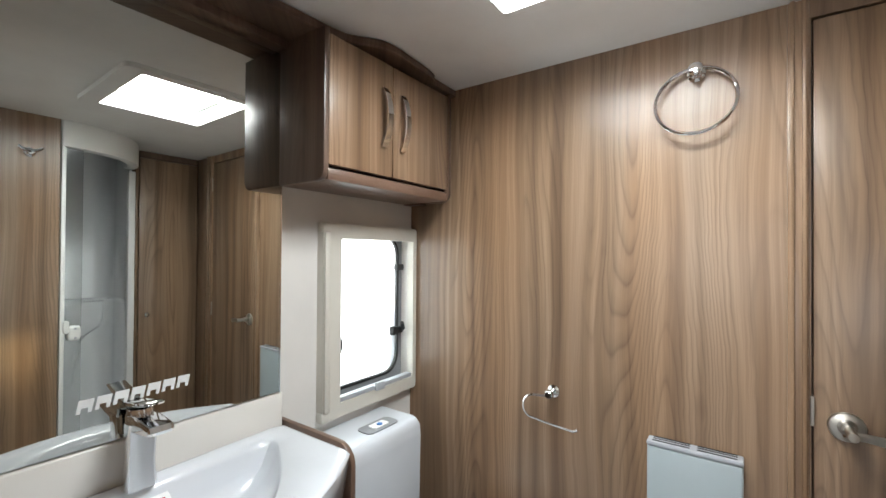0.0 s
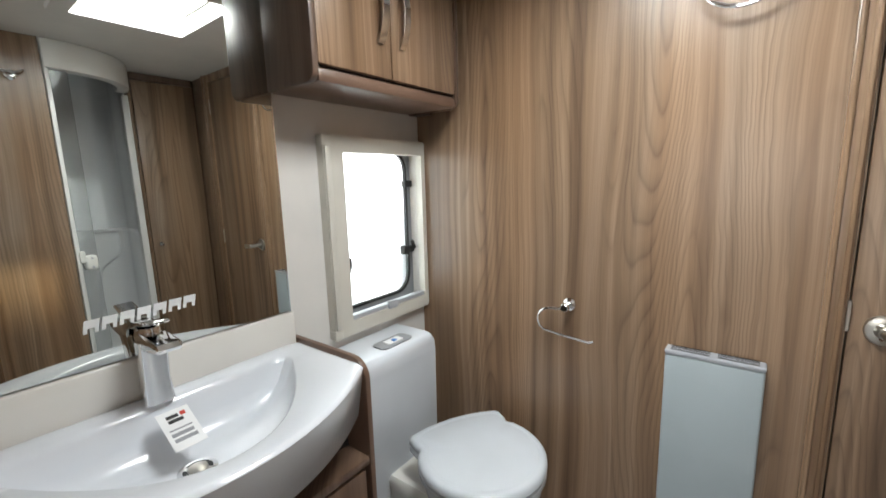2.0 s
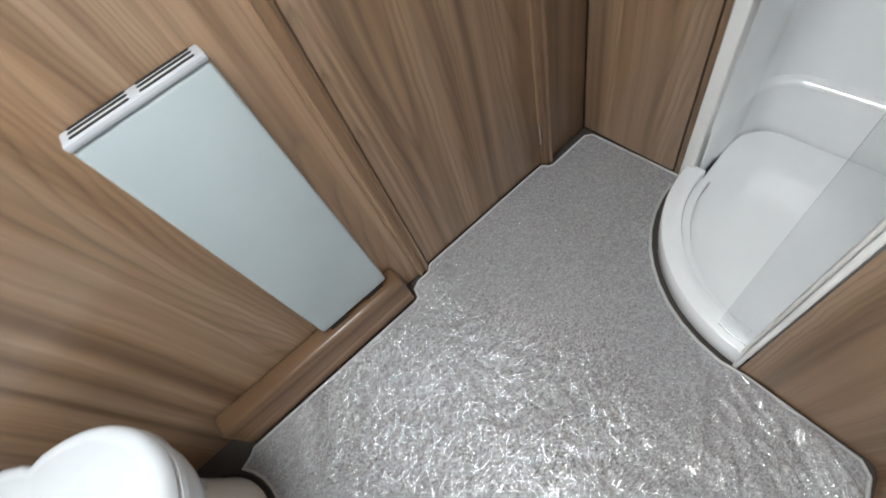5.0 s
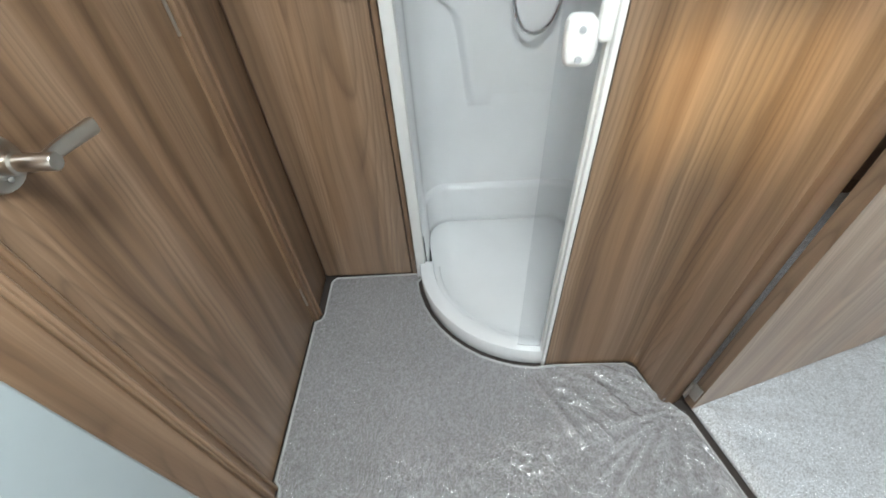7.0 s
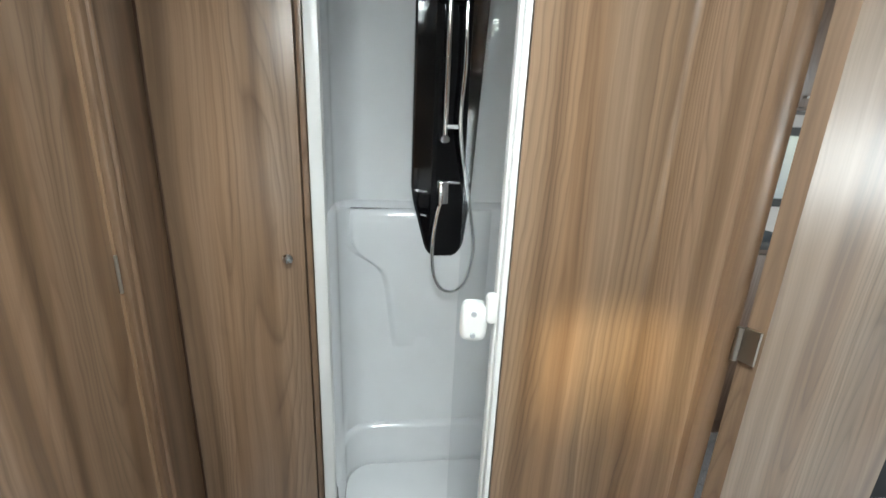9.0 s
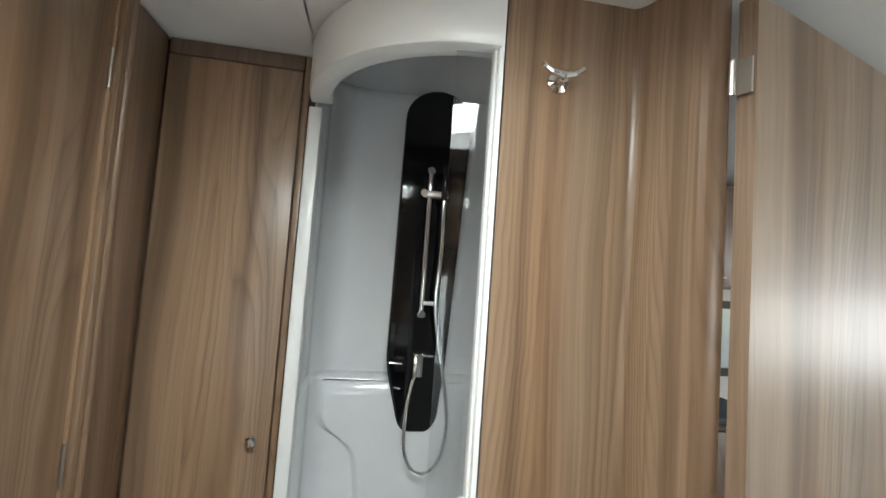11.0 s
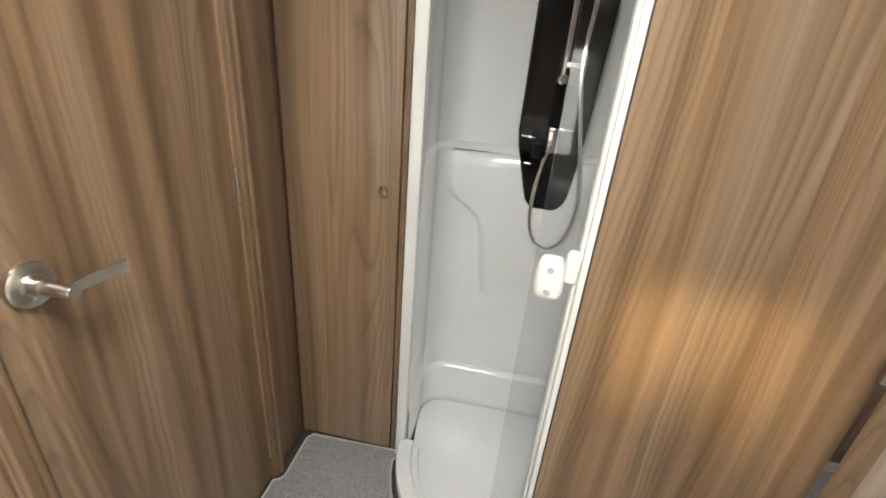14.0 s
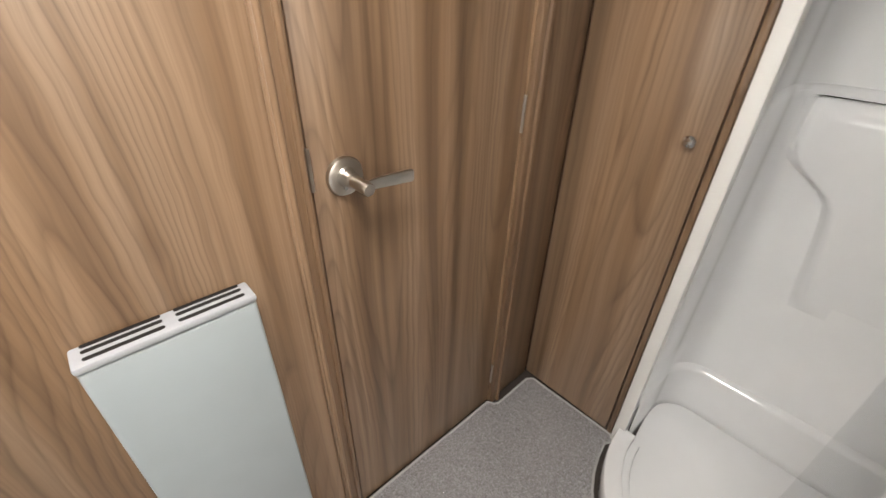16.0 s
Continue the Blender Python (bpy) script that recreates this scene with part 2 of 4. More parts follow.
def film_mat(name, gloss):
    """Clear crumpled sheet: see-through with a sharp gloss."""
    m = bpy.data.materials.new(name)
    m.use_nodes = True
    nt = m.node_tree
    nt.nodes.remove(nt.nodes["Principled BSDF"])
    out = nt.nodes["Material Output"]
    tr, gl = add(m, "ShaderNodeBsdfTransparent"), add(m, "ShaderNodeBsdfGlossy", Roughness=0.15)
    tr.inputs["Color"].default_value = (0.97, 0.975, 0.98, 1)
    fr = add(m, "ShaderNodeFresnel", IOR=1.5)
    k = add(m, "ShaderNodeMath", operation="MULTIPLY")
    k.inputs[1].default_value = gloss
    wire(m, fr.outputs[0], k.inputs[0])
    sh = nt.nodes.new("ShaderNodeMixShader")
    wire(m, k.outputs[0], sh.inputs[0])
    wire(m, tr.outputs[0], sh.inputs[1])
    wire(m, gl.outputs[0], sh.inputs[2])
    wire(m, sh.outputs[0], out.inputs["Surface"])
    mp = add(m, "ShaderNodeMapping")
    mp.inputs["Rotation"].default_value, mp.inputs["Scale"].default_value = (0, 0, radians(-40)), (1.0, 4.6, 1.0)
    wire(m, add(m, "ShaderNodeTexCoord").outputs["Object"], mp.inputs["Vector"])
    bn = add(m, "ShaderNodeBump", Strength=0.85, Distance=0.005)
    wire(m, noise_tex(m, mp.outputs["Vector"], 27.0, 2.2, 0.55, 0.9), bn.inputs["Height"])
    wire(m, bn.outputs["Normal"], gl.inputs["Normal"])
    return m


FILM = film_mat("clear_protective_film", 3.3)


# ---- building blocks ----
def box(bm, x0, x1, y0, y1, z0, z1, bevel=0.0, segments=2):
    made = bmesh.ops.create_cube(bm, size=1.0)
    vs = made["verts"]
    for v in vs:
        v.co = Vector(((x0 + x1) / 2 + v.co.x * (x1 - x0), (y0 + y1) / 2 + v.co.y * (y1 - y0), (z0 + z1) / 2 + v.co.z * (z1 - z0)))
    if bevel:
        es = list({e for v in vs for e in v.link_edges})
        bmesh.ops.bevel(bm, geom=es, offset=bevel, segments=segments, profile=0.5, affect="EDGES")
    return vs


def prism(bm, pts, h0, h1, axis="z", bevel=0.0, segments=2):
    """The outline pts drawn out from h0 to h1 along an axis; pts hold the two other coordinates in order."""
    def place(a, b, h):
        return {"z": (a, b, h), "y": (a, h, b), "x": (h, a, b)}[axis]
    lo = [bm.verts.new(place(a, b, h0)) for a, b in pts]
    hi = [bm.verts.new(place(a, b, h1)) for a, b in pts]
    n = len(pts)
    fs = [bm.faces.new(lo[::-1]), bm.faces.new(hi)]
    fs += [bm.faces.new((lo[i], lo[(i + 1) % n], hi[(i + 1) % n], hi[i])) for i in range(n)]
    bmesh.ops.recalc_face_normals(bm, faces=fs)
    if bevel:
        es = list({e for f in fs[:2] for e in f.edges})
        bmesh.ops.bevel(bm, geom=es, offset=bevel, segments=segments, profile=0.5, affect="EDGES")
    return fs


def rounded(x0, x1, y0, y1, r, n=5, rs=None):
    """A rectangle's outline with round corners; rs gives the radii from the low corner anticlockwise."""
    rs = rs or (r, r, r, r)
    pts = []
    for k, (cx, cy, a) in enumerate(((x0, y0, 180), (x1, y0, 270), (x1, y1, 0), (x0, y1, 90))):
        q = rs[k]
        ox, oy = cx + (q if k in (0, 3) else -q), cy + (q if k in (0, 1) else -q)
        if q < 1e-5:
            pts.append((cx, cy))
            continue
        for i in range(n + 1):
            t = radians(a + 90 * i / n)
            pts.append((ox + q * math.cos(t), oy + q * math.sin(t)))
    return pts


def ring_frame(bm, outer, inner, h0, h1, axis):
    """A flat frame between two outlines with as many points."""
    def place(a, b, h):
        return {"z": (a, b, h), "y": (a, h, b), "x": (h, a, b)}[axis]
    rows = [[bm.verts.new(place(a, b, h)) for a, b in o] for o, h in ((outer, h0), (outer, h1), (inner, h1), (inner, h0))]
    n = len(outer)
    fs = []
    for k in range(4):
        p, q = rows[k], rows[(k + 1) % 4]
        for i in range(n):
            fs.append(bm.faces.new((p[i], p[(i + 1) % n], q[(i + 1) % n], q[i])))
    bmesh.ops.recalc_face_normals(bm, faces=fs)


def tube(bm, pts, r, sides=10, closed=False, caps=True, flat=1.0):
    """A round bar along points; r is one radius or one for each point."""
    pts = [Vector(p) for p in pts]
    n = len(pts)
    rr = r if isinstance(r, (list, tuple)) else [r] * n
    rings, up = [], None
    for i, p in enumerate(pts):
        a, b = (pts[i - 1] if i or closed else p), (pts[(i + 1) % n] if i < n - 1 or closed else p)
        d = (b - a).normalized()
        if up is None:
            up = d.orthogonal().normalized()
        up = (up - d * up.dot(d)).normalized()
        side = d.cross(up)
        rings.append([bm.verts.new(p + (up * math.cos(t) + side * math.sin(t) * flat) * rr[i]) for t in (2 * math.pi * k / sides for k in range(sides))])
    fs = []
    for i in range(n if closed else n - 1):
        p, q = rings[i], rings[(i + 1) % n]
        for k in range(sides):
            fs.append(bm.faces.new((p[k], p[(k + 1) % sides], q[(k + 1) % sides], q[k])))
    if caps and not closed:
        fs.append(bm.faces.new(rings[0][::-1]))
        fs.append(bm.faces.new(rings[-1]))
    bmesh.ops.recalc_face_normals(bm, faces=fs)


def lathe(bm, origin, axis, profile, sides=24):
    """A turned body: profile rows of (distance along the axis, radius)."""
    o, a = Vector(origin), Vector(axis).normalized()
    tube(bm, [o + a * d for d, _ in profile], [max(r, 1e-4) for _, r in profile], sides)


def part(name, bm, mat, parent=None, label="", smooth=35):
    me = bpy.data.meshes.new(name)
    bm.to_mesh(me)
    bm.free()
    me.materials.append(mat)
    if smooth:
        me.polygons.foreach_set("use_smooth", [True] * len(me.polygons))
        me.set_sharp_from_angle(angle=radians(smooth))
    ob = new(name, me)
    if parent is not None:
        ob.parent = parent
        ob.matrix_parent_inverse = parent.matrix_world.inverted()
    if label:
        ob["label"] = label
    return ob


def thing(name, at, label, category, group="", kind=""):
    e = new(name)
    e.matrix_world = Matrix.Translation(at)
    e.empty_display_size = 0.05
    bpy.context.view_layer.update()
    return tagged(e, label, category, group, kind)


def B():
    return bmesh.new()


def structure(name, bm, mat, label, category, smooth=35):
    return tagged(part(name, bm, mat, None, "", smooth), label, category, kind="structure")


# ---- the plan ----
AX = -0.375          # window wall
WY = 1.50            # heater and door wall
CZ = 1.985           # ceiling
KX = 1.584           # locker front beside the shower
RX = 1.186           # panel on the shower's other side
SC = (1.584, 0.728)   # centre of the shower's quarter circle
SR = 0.398
BX = 1.95            # back of the shower
HINGE = Vector((1.018, 0.347, 0))
D_DIR = Vector((0.96, 0.28, 0))  # along the doorway wall
LEFT_JAMB = HINGE - D_DIR * 0.76

# floor
bm = B()
box(bm, -0.55, 2.1, -5.7, 1.7, -0.06, -0.006)
structure("floor", bm, FLOOR, "dark floor board under the carpets", "floor")

# ground, and an unseen wall added outside the window to crop the low sun
bm = B()
box(bm, -40.0, 40.0, -40.0, 40.0, -0.16, -0.064)
structure("ground", bm, BINDING, "plain grey pitch outside the caravan", "ground")
bm = B()
box(bm, -2.62, -2.5, -3.0, 6.0, -0.064, 1.77)
structure("sun_crop_wall", bm, WALL, "unseen plain pale wall added outside the window to crop the low sun", "wall")

# window wall with its opening
WIN = (1.100, 1.482, 0.846, 1.425)
bm = B()
for y0, y1, z0, z1 in ((-0.2, WIN[0], 0, CZ), (WIN[1], 1.6, 0, CZ), (WIN[0], WIN[1], 0, WIN[2]), (WIN[0], WIN[1], WIN[3], CZ)):
    box(bm, AX - 0.035, AX, y0, y1, z0, z1)
structure("wall_west", bm, WALL, "white smooth wallboard with a window opening", "wall")

# heater wall with its doorway
DX0, DX1, DZ = 0.857, 1.380, 1.938
bm = B()
box(bm, AX - 0.03, DX0, WY, WY + 0.03, 0, CZ)
box(bm, DX0, DX1, WY, WY + 0.03, DZ, CZ)
box(bm, DX1, DX1 + 0.034, WY, WY + 0.03, 0, CZ)
box(bm, DX1 + 0.034, BX + 0.05, WY + 0.024, WY + 0.054, 0, CZ)
structure("wall_north", bm, WOOD, "brown walnut laminate wall with upright grain", "wall")
bm = B()
box(bm, DX0 - 0.1, DX1 + 0.1, WY + 0.05, WY + 0.07, 0, CZ)
structure("wall_behind_door", bm, DARK, "dark closing board behind the door", "wall")

# strip and post of the door frame
bm = B()
box(bm, 0.812, DX0 - 0.004, WY - 0.010, WY + 0.002, 0, CZ - 0.002, 0.004)
for xb in (0.821, 0.8445):
    tube(bm, [(xb, WY - 0.0105, 0.001), (xb, WY - 0.0105, CZ - 0.003)], 0.0055, 10)
structure("door_frame_strip", bm, WOOD, "proud walnut strip beside the door", "door frame")
bm = B()
box(bm, DX1 + 0.004, DX1 + 0.033, WY - 0.014, WY + 0.002, 0, CZ - 0.002, 0.003)
box(bm, DX1 + 0.0345, KX - 0.002, WY - 0.001, WY + 0.0235, 0, CZ - 0.002, 0.003)
tube(bm, [(DX1 + 0.028, WY - 0.014, 0.001), (DX1 + 0.028, WY - 0.014, CZ - 0.003)], 0.007, 10)
structure("door_frame_post", bm, WOOD_POST, "dark walnut post with a rounded bead", "door frame")

# east side: locker front, shower flank, doorway wall
bm = B()
box(bm, KX + 0.018, KX + 0.03, SC[1] + SR, WY + 0.023, 0, CZ)
structure("wall_locker", bm, WOOD_DARK, "dark walnut carcass behind the locker door", "wall")
bm = B()
prism(bm, [(RX, SC[1] - 0.008), (RX, 0.462), (RX - 0.005, 0.451), (RX - 0.020, 0.441), (1.0595, 0.4105), (1.0725, 0.3585), (1.207, 0.396), (1.207, SC[1] - 0.010)], 0, CZ, "z")
structure("wall_flank", bm, WOOD_PANEL, "walnut laminate panel beside the shower", "wall")
bm = B()
prism(bm, [(1.0590, 0.4106), (1.050, 0.404), (1.0475, 0.394), (1.0475, 0.376), (1.052, 0.362), (1.062, 0.355), (1.0720, 0.3582)], 0, CZ, "z")
structure("door_frame_corner_post", bm, WOOD_POST, "dark walnut rounded nosing of the doorway post", "door frame")
bm = B()
prism(bm, [(1.207, 0.396), (1.066, 0.356), (1.078, 0.350), (2.1, 0.352), (2.1, 0.396)], 0, CZ + 0.1, "z")
structure("wall_south_east", bm, WOOD_PANEL, "walnut laminate partition behind the shower", "wall")
bm = B()
lj = LEFT_JAMB
far = Vector((AX, lj.y - (lj.x - AX) * 0.28 / 0.96, 0))
nrm = Vector((-0.28, 0.96, 0)) * 0.035
prism(bm, [(lj.x, lj.y), (lj.x + nrm.x, lj.y + nrm.y), (far.x + nrm.x, far.y + nrm.y), (far.x, far.y)], 0, CZ, "z")
structure("wall_south", bm, WOOD, "walnut laminate partition beside the doorway", "wall")

# ceiling with the rooflight's opening, and the lower roof over the shower
RL = (0.235, 0.705, 0.735, 1.118)
bm = B()
for x0, x1, y0, y1 in ((AX - 0.04, RL[0] - 0.008, -0.2, 1.55), (RL[1] + 0.008, RX, -0.2, 1.55), (RL[0] - 0.008, RL[1] + 0.008, -0.2, RL[2] - 0.008), (RL[0] - 0.008, RL[1] + 0.008, RL[3] + 0.008, 1.55), (RX, 2.1, SC[1] + SR, 1.55), (RX, 2.1, -0.2, SC[1] - 0.3), (AX - 0.04, 2.1, -5.6, -0.2)):
    box(bm, x0, x1, y0, y1, CZ, CZ + 0.03)
box(bm, RX, 2.1, SC[1] - 0.3, SC[1] + SR, CZ + 0.10, CZ + 0.13)
box(bm, RX - 0.01, RX, SC[1] - 0.3, SC[1] + SR, CZ + 0.03, CZ + 0.10)
corner = [(SC[0] + (SR - 0.03) * math.cos(radians(a)), SC[1] + (SR - 0.03) * math.sin(radians(a))) for a in range(90, 181, 6)]
prism(bm, corner + [(RX - 0.004, SC[1] - 0.002), (RX - 0.004, SC[1] + SR + 0.004), (SC[0], SC[1] + SR + 0.004)], CZ, CZ + 0.03, "z")
box(bm, RX - 0.01, 2.1, SC[1] + SR, SC[1] + SR + 0.012, CZ + 0.03, CZ + 0.10)
box(bm, RX - 0.01, 2.1, SC[1] - 0.332, SC[1] - 0.320, CZ + 0.03, CZ + 0.10)
structure("ceiling", bm, CEILING, "white smooth ceiling board", "ceiling")

# rooflight
rl = thing("rooflight", (0.47, 0.94, CZ), "white framed rooflight set in the ceiling", "rooflight", kind="structure")
bm = B()
o, i2 = rounded(RL[0] - 0.045, RL[1] + 0.045, RL[2] - 0.06, RL[3] + 0.045, 0.03), rounded(RL[0], RL[1], RL[2], RL[3], 0.012)
ring_frame(bm, o, i2, CZ - 0.018, CZ - 0.001, "z")
part("frame", bm, CEILING, rl)
bm = B()
ring_frame(bm, rounded(RL[0] - 0.012, RL[1] + 0.012, RL[2] - 0.012, RL[3] + 0.012, 0.012), i2, CZ, CZ + 0.164, "z")
part("shaft", bm, CEILING, rl)
bm = B()
box(bm, RL[0] - 0.01, RL[1] + 0.01, RL[2] - 0.01, RL[3] + 0.01, CZ + 0.165, CZ + 0.172)
pane = part("dome", bm, PANE, rl, "frosted acrylic dome")
pane.visible_shadow = False

# lounge beyond the doorway
bm = B()
# opening of the added side window
LS = (-2.62, -1.68, 0.96, 1.60)
for y0, y1, z0, z1 in ((-5.6, LS[0], 0, CZ), (LS[1], 0.0, 0, CZ), (LS[0], LS[1], 0, LS[2]), (LS[0], LS[1], LS[3], CZ)):
    box(bm, -1.2, -1.17, y0, y1, z0, z1)
LW = (-1.35, -0.70, 1.03, 1.36)
for y0, y1, z0, z1 in ((-5.6, LW[0], 0, CZ), (LW[1], 0.62, 0, CZ), (LW[0], LW[1], 0, LW[2]), (LW[0], LW[1], LW[3], CZ)):
    box(bm, 2.4, 2.43, y0, y1, z0, z1)
for x0, x1, z0, z1 in ((-1.2, -0.4, 0, CZ), (1.6, 2.43, 0, CZ), (-0.4, 1.6, 0, 0.95), (-0.4, 1.6, 1.75, CZ)):
    box(bm, x0, x1, -5.62, -5.59, z0, z1)
box(bm, -1.2, AX - 0.035, -0.1, -0.07, 0, CZ)
structure("wall_lounge", bm, WALL, "plain pale walls of the adjoining lounge", "wall")
bm = B()
box(bm, -1.2, AX - 0.04, -5.6, -0.08, CZ, CZ + 0.03)
box(bm, 2.1, 2.43, -5.6, 0.62, CZ, CZ + 0.03)
structure("ceiling_lounge", bm, CEILING, "white lounge ceiling", "ceiling")
bm = B()
box(bm, -1.2, -0.55, -5.6, 0.0, -0.06, -0.006)
box(bm, 2.1, 2.43, -5.6, 0.62, -0.06, -0.006)
structure("floor_lounge", bm, FLOOR, "dark lounge floor board", "floor")

# carpets
TC = (-0.03, 1.278)   # toilet foot
bm = B()
pts = [(-0.045, 0.06), (-0.045, 0.875), (-0.075, 0.935), (-0.215, 0.965), (-0.225, 1.05)]
pts += [(-0.05, 1.098)] + [(TC[0] + 0.180 * math.cos(radians(a)), TC[1] + 0.180 * math.sin(radians(a))) for a in range(-88, 45, 12)]
pts += [(0.135, 1.415), (0.15, 1.428), (0.745, 1.428), (0.765, 1.435), (0.775, 1.465), (0.80, 1.478), (0.845, 1.480), (0.862, 1.496), (1.372, 1.496), (1.382, 1.475), (1.40, 1.468), (1.555, 1.470), (1.575, 1.455), (1.582, 1.14), (1.572, 1.118)]
pts += [(SC[0] + (SR + 0.016) * math.cos(radians(a)), SC[1] + (SR + 0.016) * math.sin(radians(a))) for a in range(96, 181, 8)]
pts += [(1.178, 0.70), (1.175, 0.475), (1.158, 0.452), (1.085, 0.425), (1.060, 0.402), (1.005, 0.352), (LEFT_JAMB.x + 0.01, LEFT_JAMB.y + 0.012), (0.2, 0.13)]
fs = prism(bm, pts, -0.005, 0.004, "z")
carpet = structure("carpet", bm, CARPET, "grey short-pile carpet under clear protective film", "carpet", 0)
bm = B()
tube(bm, [(x, y, 0.004) for x, y in pts], 0.0042, 6, closed=True)
part("binding", bm, BINDING, carpet)
OUTLINE = pts
bm = B()
nd = Vector((0.28, -0.96, 0))
a, b2 = HINGE + nd * 0.006, LEFT_JAMB + nd * 0.02
prism(bm, [(a.x + 0.02, a.y - 0.01), (b2.x, b2.y), (-0.35, -0.05), (-1.15, -0.12), (-1.15, -5.5), (2.35, -5.5), (2.35, 0.55)], -0.005, 0.008, "z", 0.003, 1)
structure("carpet_lounge", bm, CARPET_OUT, "pale carpet under shiny white protective film", "carpet", 0)


def inside(x, y, poly):
    hit = False
    for (x0, y0), (x1, y1) in zip(poly, poly[1:] + poly[:1]):
        if (y0 > y) != (y1 > y) and x < (x1 - x0) * (y - y0) / (y1 - y0) + x0:
            hit = not hit
    return hit


CREASES = ((1.138, 0.618, 0.949, 0.455), (1.113, 0.7, 0.95, 0.524), (1.164, 0.559, 1.086, 0.414), (1.153, 0.788, 0.931, 0.651), (1.033, 0.675, 0.929, 0.561))


def crease(x, y, x0, y0, x1, y1):
    """A long narrow fold between two points, dying out at its ends."""
    dx, dy = x1 - x0, y1 - y0
    n = math.hypot(dx, dy)
    t = ((x - x0) * dx + (y - y0) * dy) / (n * n)
    if not -0.1 < t < 1.1:
        return 0.0
    side = ((x - x0) * dy - (y - y0) * dx) / n + 0.004 * math.sin(t * 5.0)
    return math.exp(-(side / 0.009) ** 2) * max(0.0, math.sin(math.pi * min(1.0, max(0.0, t)))) ** 0.5


def film_sheet(name, x0, x1, y0, y1, step, keep, height, label):
    """A crumpled sheet over a region: a grid with smooth folds, sharp ridges and stretched creases."""
    nx, ny = int((x1 - x0) / step), int((y1 - y0) / step)
    verts, index, faces = [], {}, []
    for i in range(nx + 1):
        for j in range(ny + 1):
            x, y = x0 + i * step, y0 + j * step
            if not keep(x, y):
                continue
            p = Vector((x, y, 0.0))
            q = Vector((0.82 * x + 0.57 * y, (-0.57 * x + 0.82 * y) * 2.6, 3.0))
            fold = noise.noise(p * 9.0)
            ridge = 1.0 - abs(noise.noise(q * 22.0 + Vector((5, 1, 0))))
            small = noise.noise(q * 52.0)
            calm = 0.40 + 0.60 * max(0.0, min(1.0, (1.25 - x) / 0.5)) if height < 0.01 else 1.2
            calm += 1.5 * math.exp(-((x - 0.10) ** 2 + (y - 0.88) ** 2) / 0.022) if height < 0.01 else 0.0
            if x > 0.85 and y < 0.72:
                calm = 0.55
            index[i, j] = len(verts)
            # long creases pulled towards the corner post
            w = Vector((x - 1.02, y - 0.40, 0.0))
            pull = max(0.0, 1.0 - w.length / 0.42)
            fan = 1.0 - abs(noise.noise(Vector((math.atan2(w.y, w.x) * 7.0, w.length * 1.6, 7.0))))
            height2 = 0.022 * pull * fan ** 7
            height2 += 0.014 * sum(crease(x, y, *c) for c in CREASES)
            verts.append((x, y, height + height2 + calm * (0.0026 * fold + 0.0062 * ridge ** 3 + 0.0024 * small)))
    for i in range(nx):
        for j in range(ny):
            k = [index.get(c) for c in ((i, j), (i + 1, j), (i + 1, j + 1), (i, j + 1))]
            if None not in k:
                faces.append(k)
    me = bpy.data.meshes.new(name)
    me.from_pydata(verts, [], faces)
    me.materials.append(FILM)
    me.polygons.foreach_set("use_smooth", [True] * len(me.polygons))
    ob = new(name, me)
    ob.visible_shadow = False
    return tagged(ob, label, "film", kind="structure")


film_sheet("protective_film", -0.25, 1.6, 0.1, 1.5, 0.0065, lambda x, y: inside(x, y, OUTLINE), 0.0065, "clear crumpled protective film over the grey carpet")
film_sheet("protective_film_lounge", 0.35, 1.9, -1.3, 0.5, 0.011, lambda x, y: y < HINGE.y - 0.02 + (x - HINGE.x) * 0.28 / 0.96 - 0.03, 0.0125, "shiny crumpled protective film over the lounge carpet")

# ---- window ----
win = thing("window_1", (AX, 1.27, 1.14), "cream framed caravan window with frosted daylight pane", "window", kind="structure")
bm = B()
ring_frame(bm, rounded(1.035, WY - 0.002, 0.832, 1.462, 0.012), rounded(WIN[0] + 0.008, WIN[1] - 0.004, WIN[2] + 0.03, WIN[3] - 0.012, 0.006), AX, AX + 0.030, "x")
part("window_frame", bm, FRAME, win)
for z0, z1 in ((0.830, 0.862), (1.432, 1.464)):
    bm = B()
    box(bm, AX + 0.001, AX + 0.033, 1.032, 1.064, z0, z1, 0.004)
    part("corner_block", bm, FRAME, win)
bm = B()
box(bm, AX + 0.028, AX + 0.040, 1.036, 1.058, 0.8625, 1.4315, 0.005)
part("guide_rail", bm, FRAME, win, "cream blind guide rail")
bm = B()
ring_frame(bm, rounded(WIN[0] - 0.010, WIN[1] - 0.018, WIN[2] + 0.046, WIN[3] + 0.008, 0.072), rounded(WIN[0] - 0.001, WIN[1] - 0.028, WIN[2] + 0.057, WIN[3] - 0.002, 0.064), AX - 0.045, AX - 0.034, "x")
part("rubber_seal", bm, RUBBER, win)
bm = B()
ring_frame(bm, rounded(WIN[0] - 0.022, WIN[1] + 0.012, WIN[2] - 0.012, WIN[3] + 0.022, 0.020), rounded(WIN[0] - 0.011, WIN[1] - 0.017, WIN[2] + 0.045, WIN[3] + 0.009, 0.071), AX - 0.050, AX - 0.038, "x")
part("pane_border", bm, PANEL_GREY, win, "grey border of the pane")
bm = B()
prism(bm, rounded(WIN[0] - 0.03, WIN[1] + 0.02, WIN[2] - 0.03, WIN[3] + 0.03, 0.06), AX - 0.065, AX - 0.058, "x")
p = part("pane", bm, PANE, win, "bright frosted acrylic pane")
p.visible_shadow = False
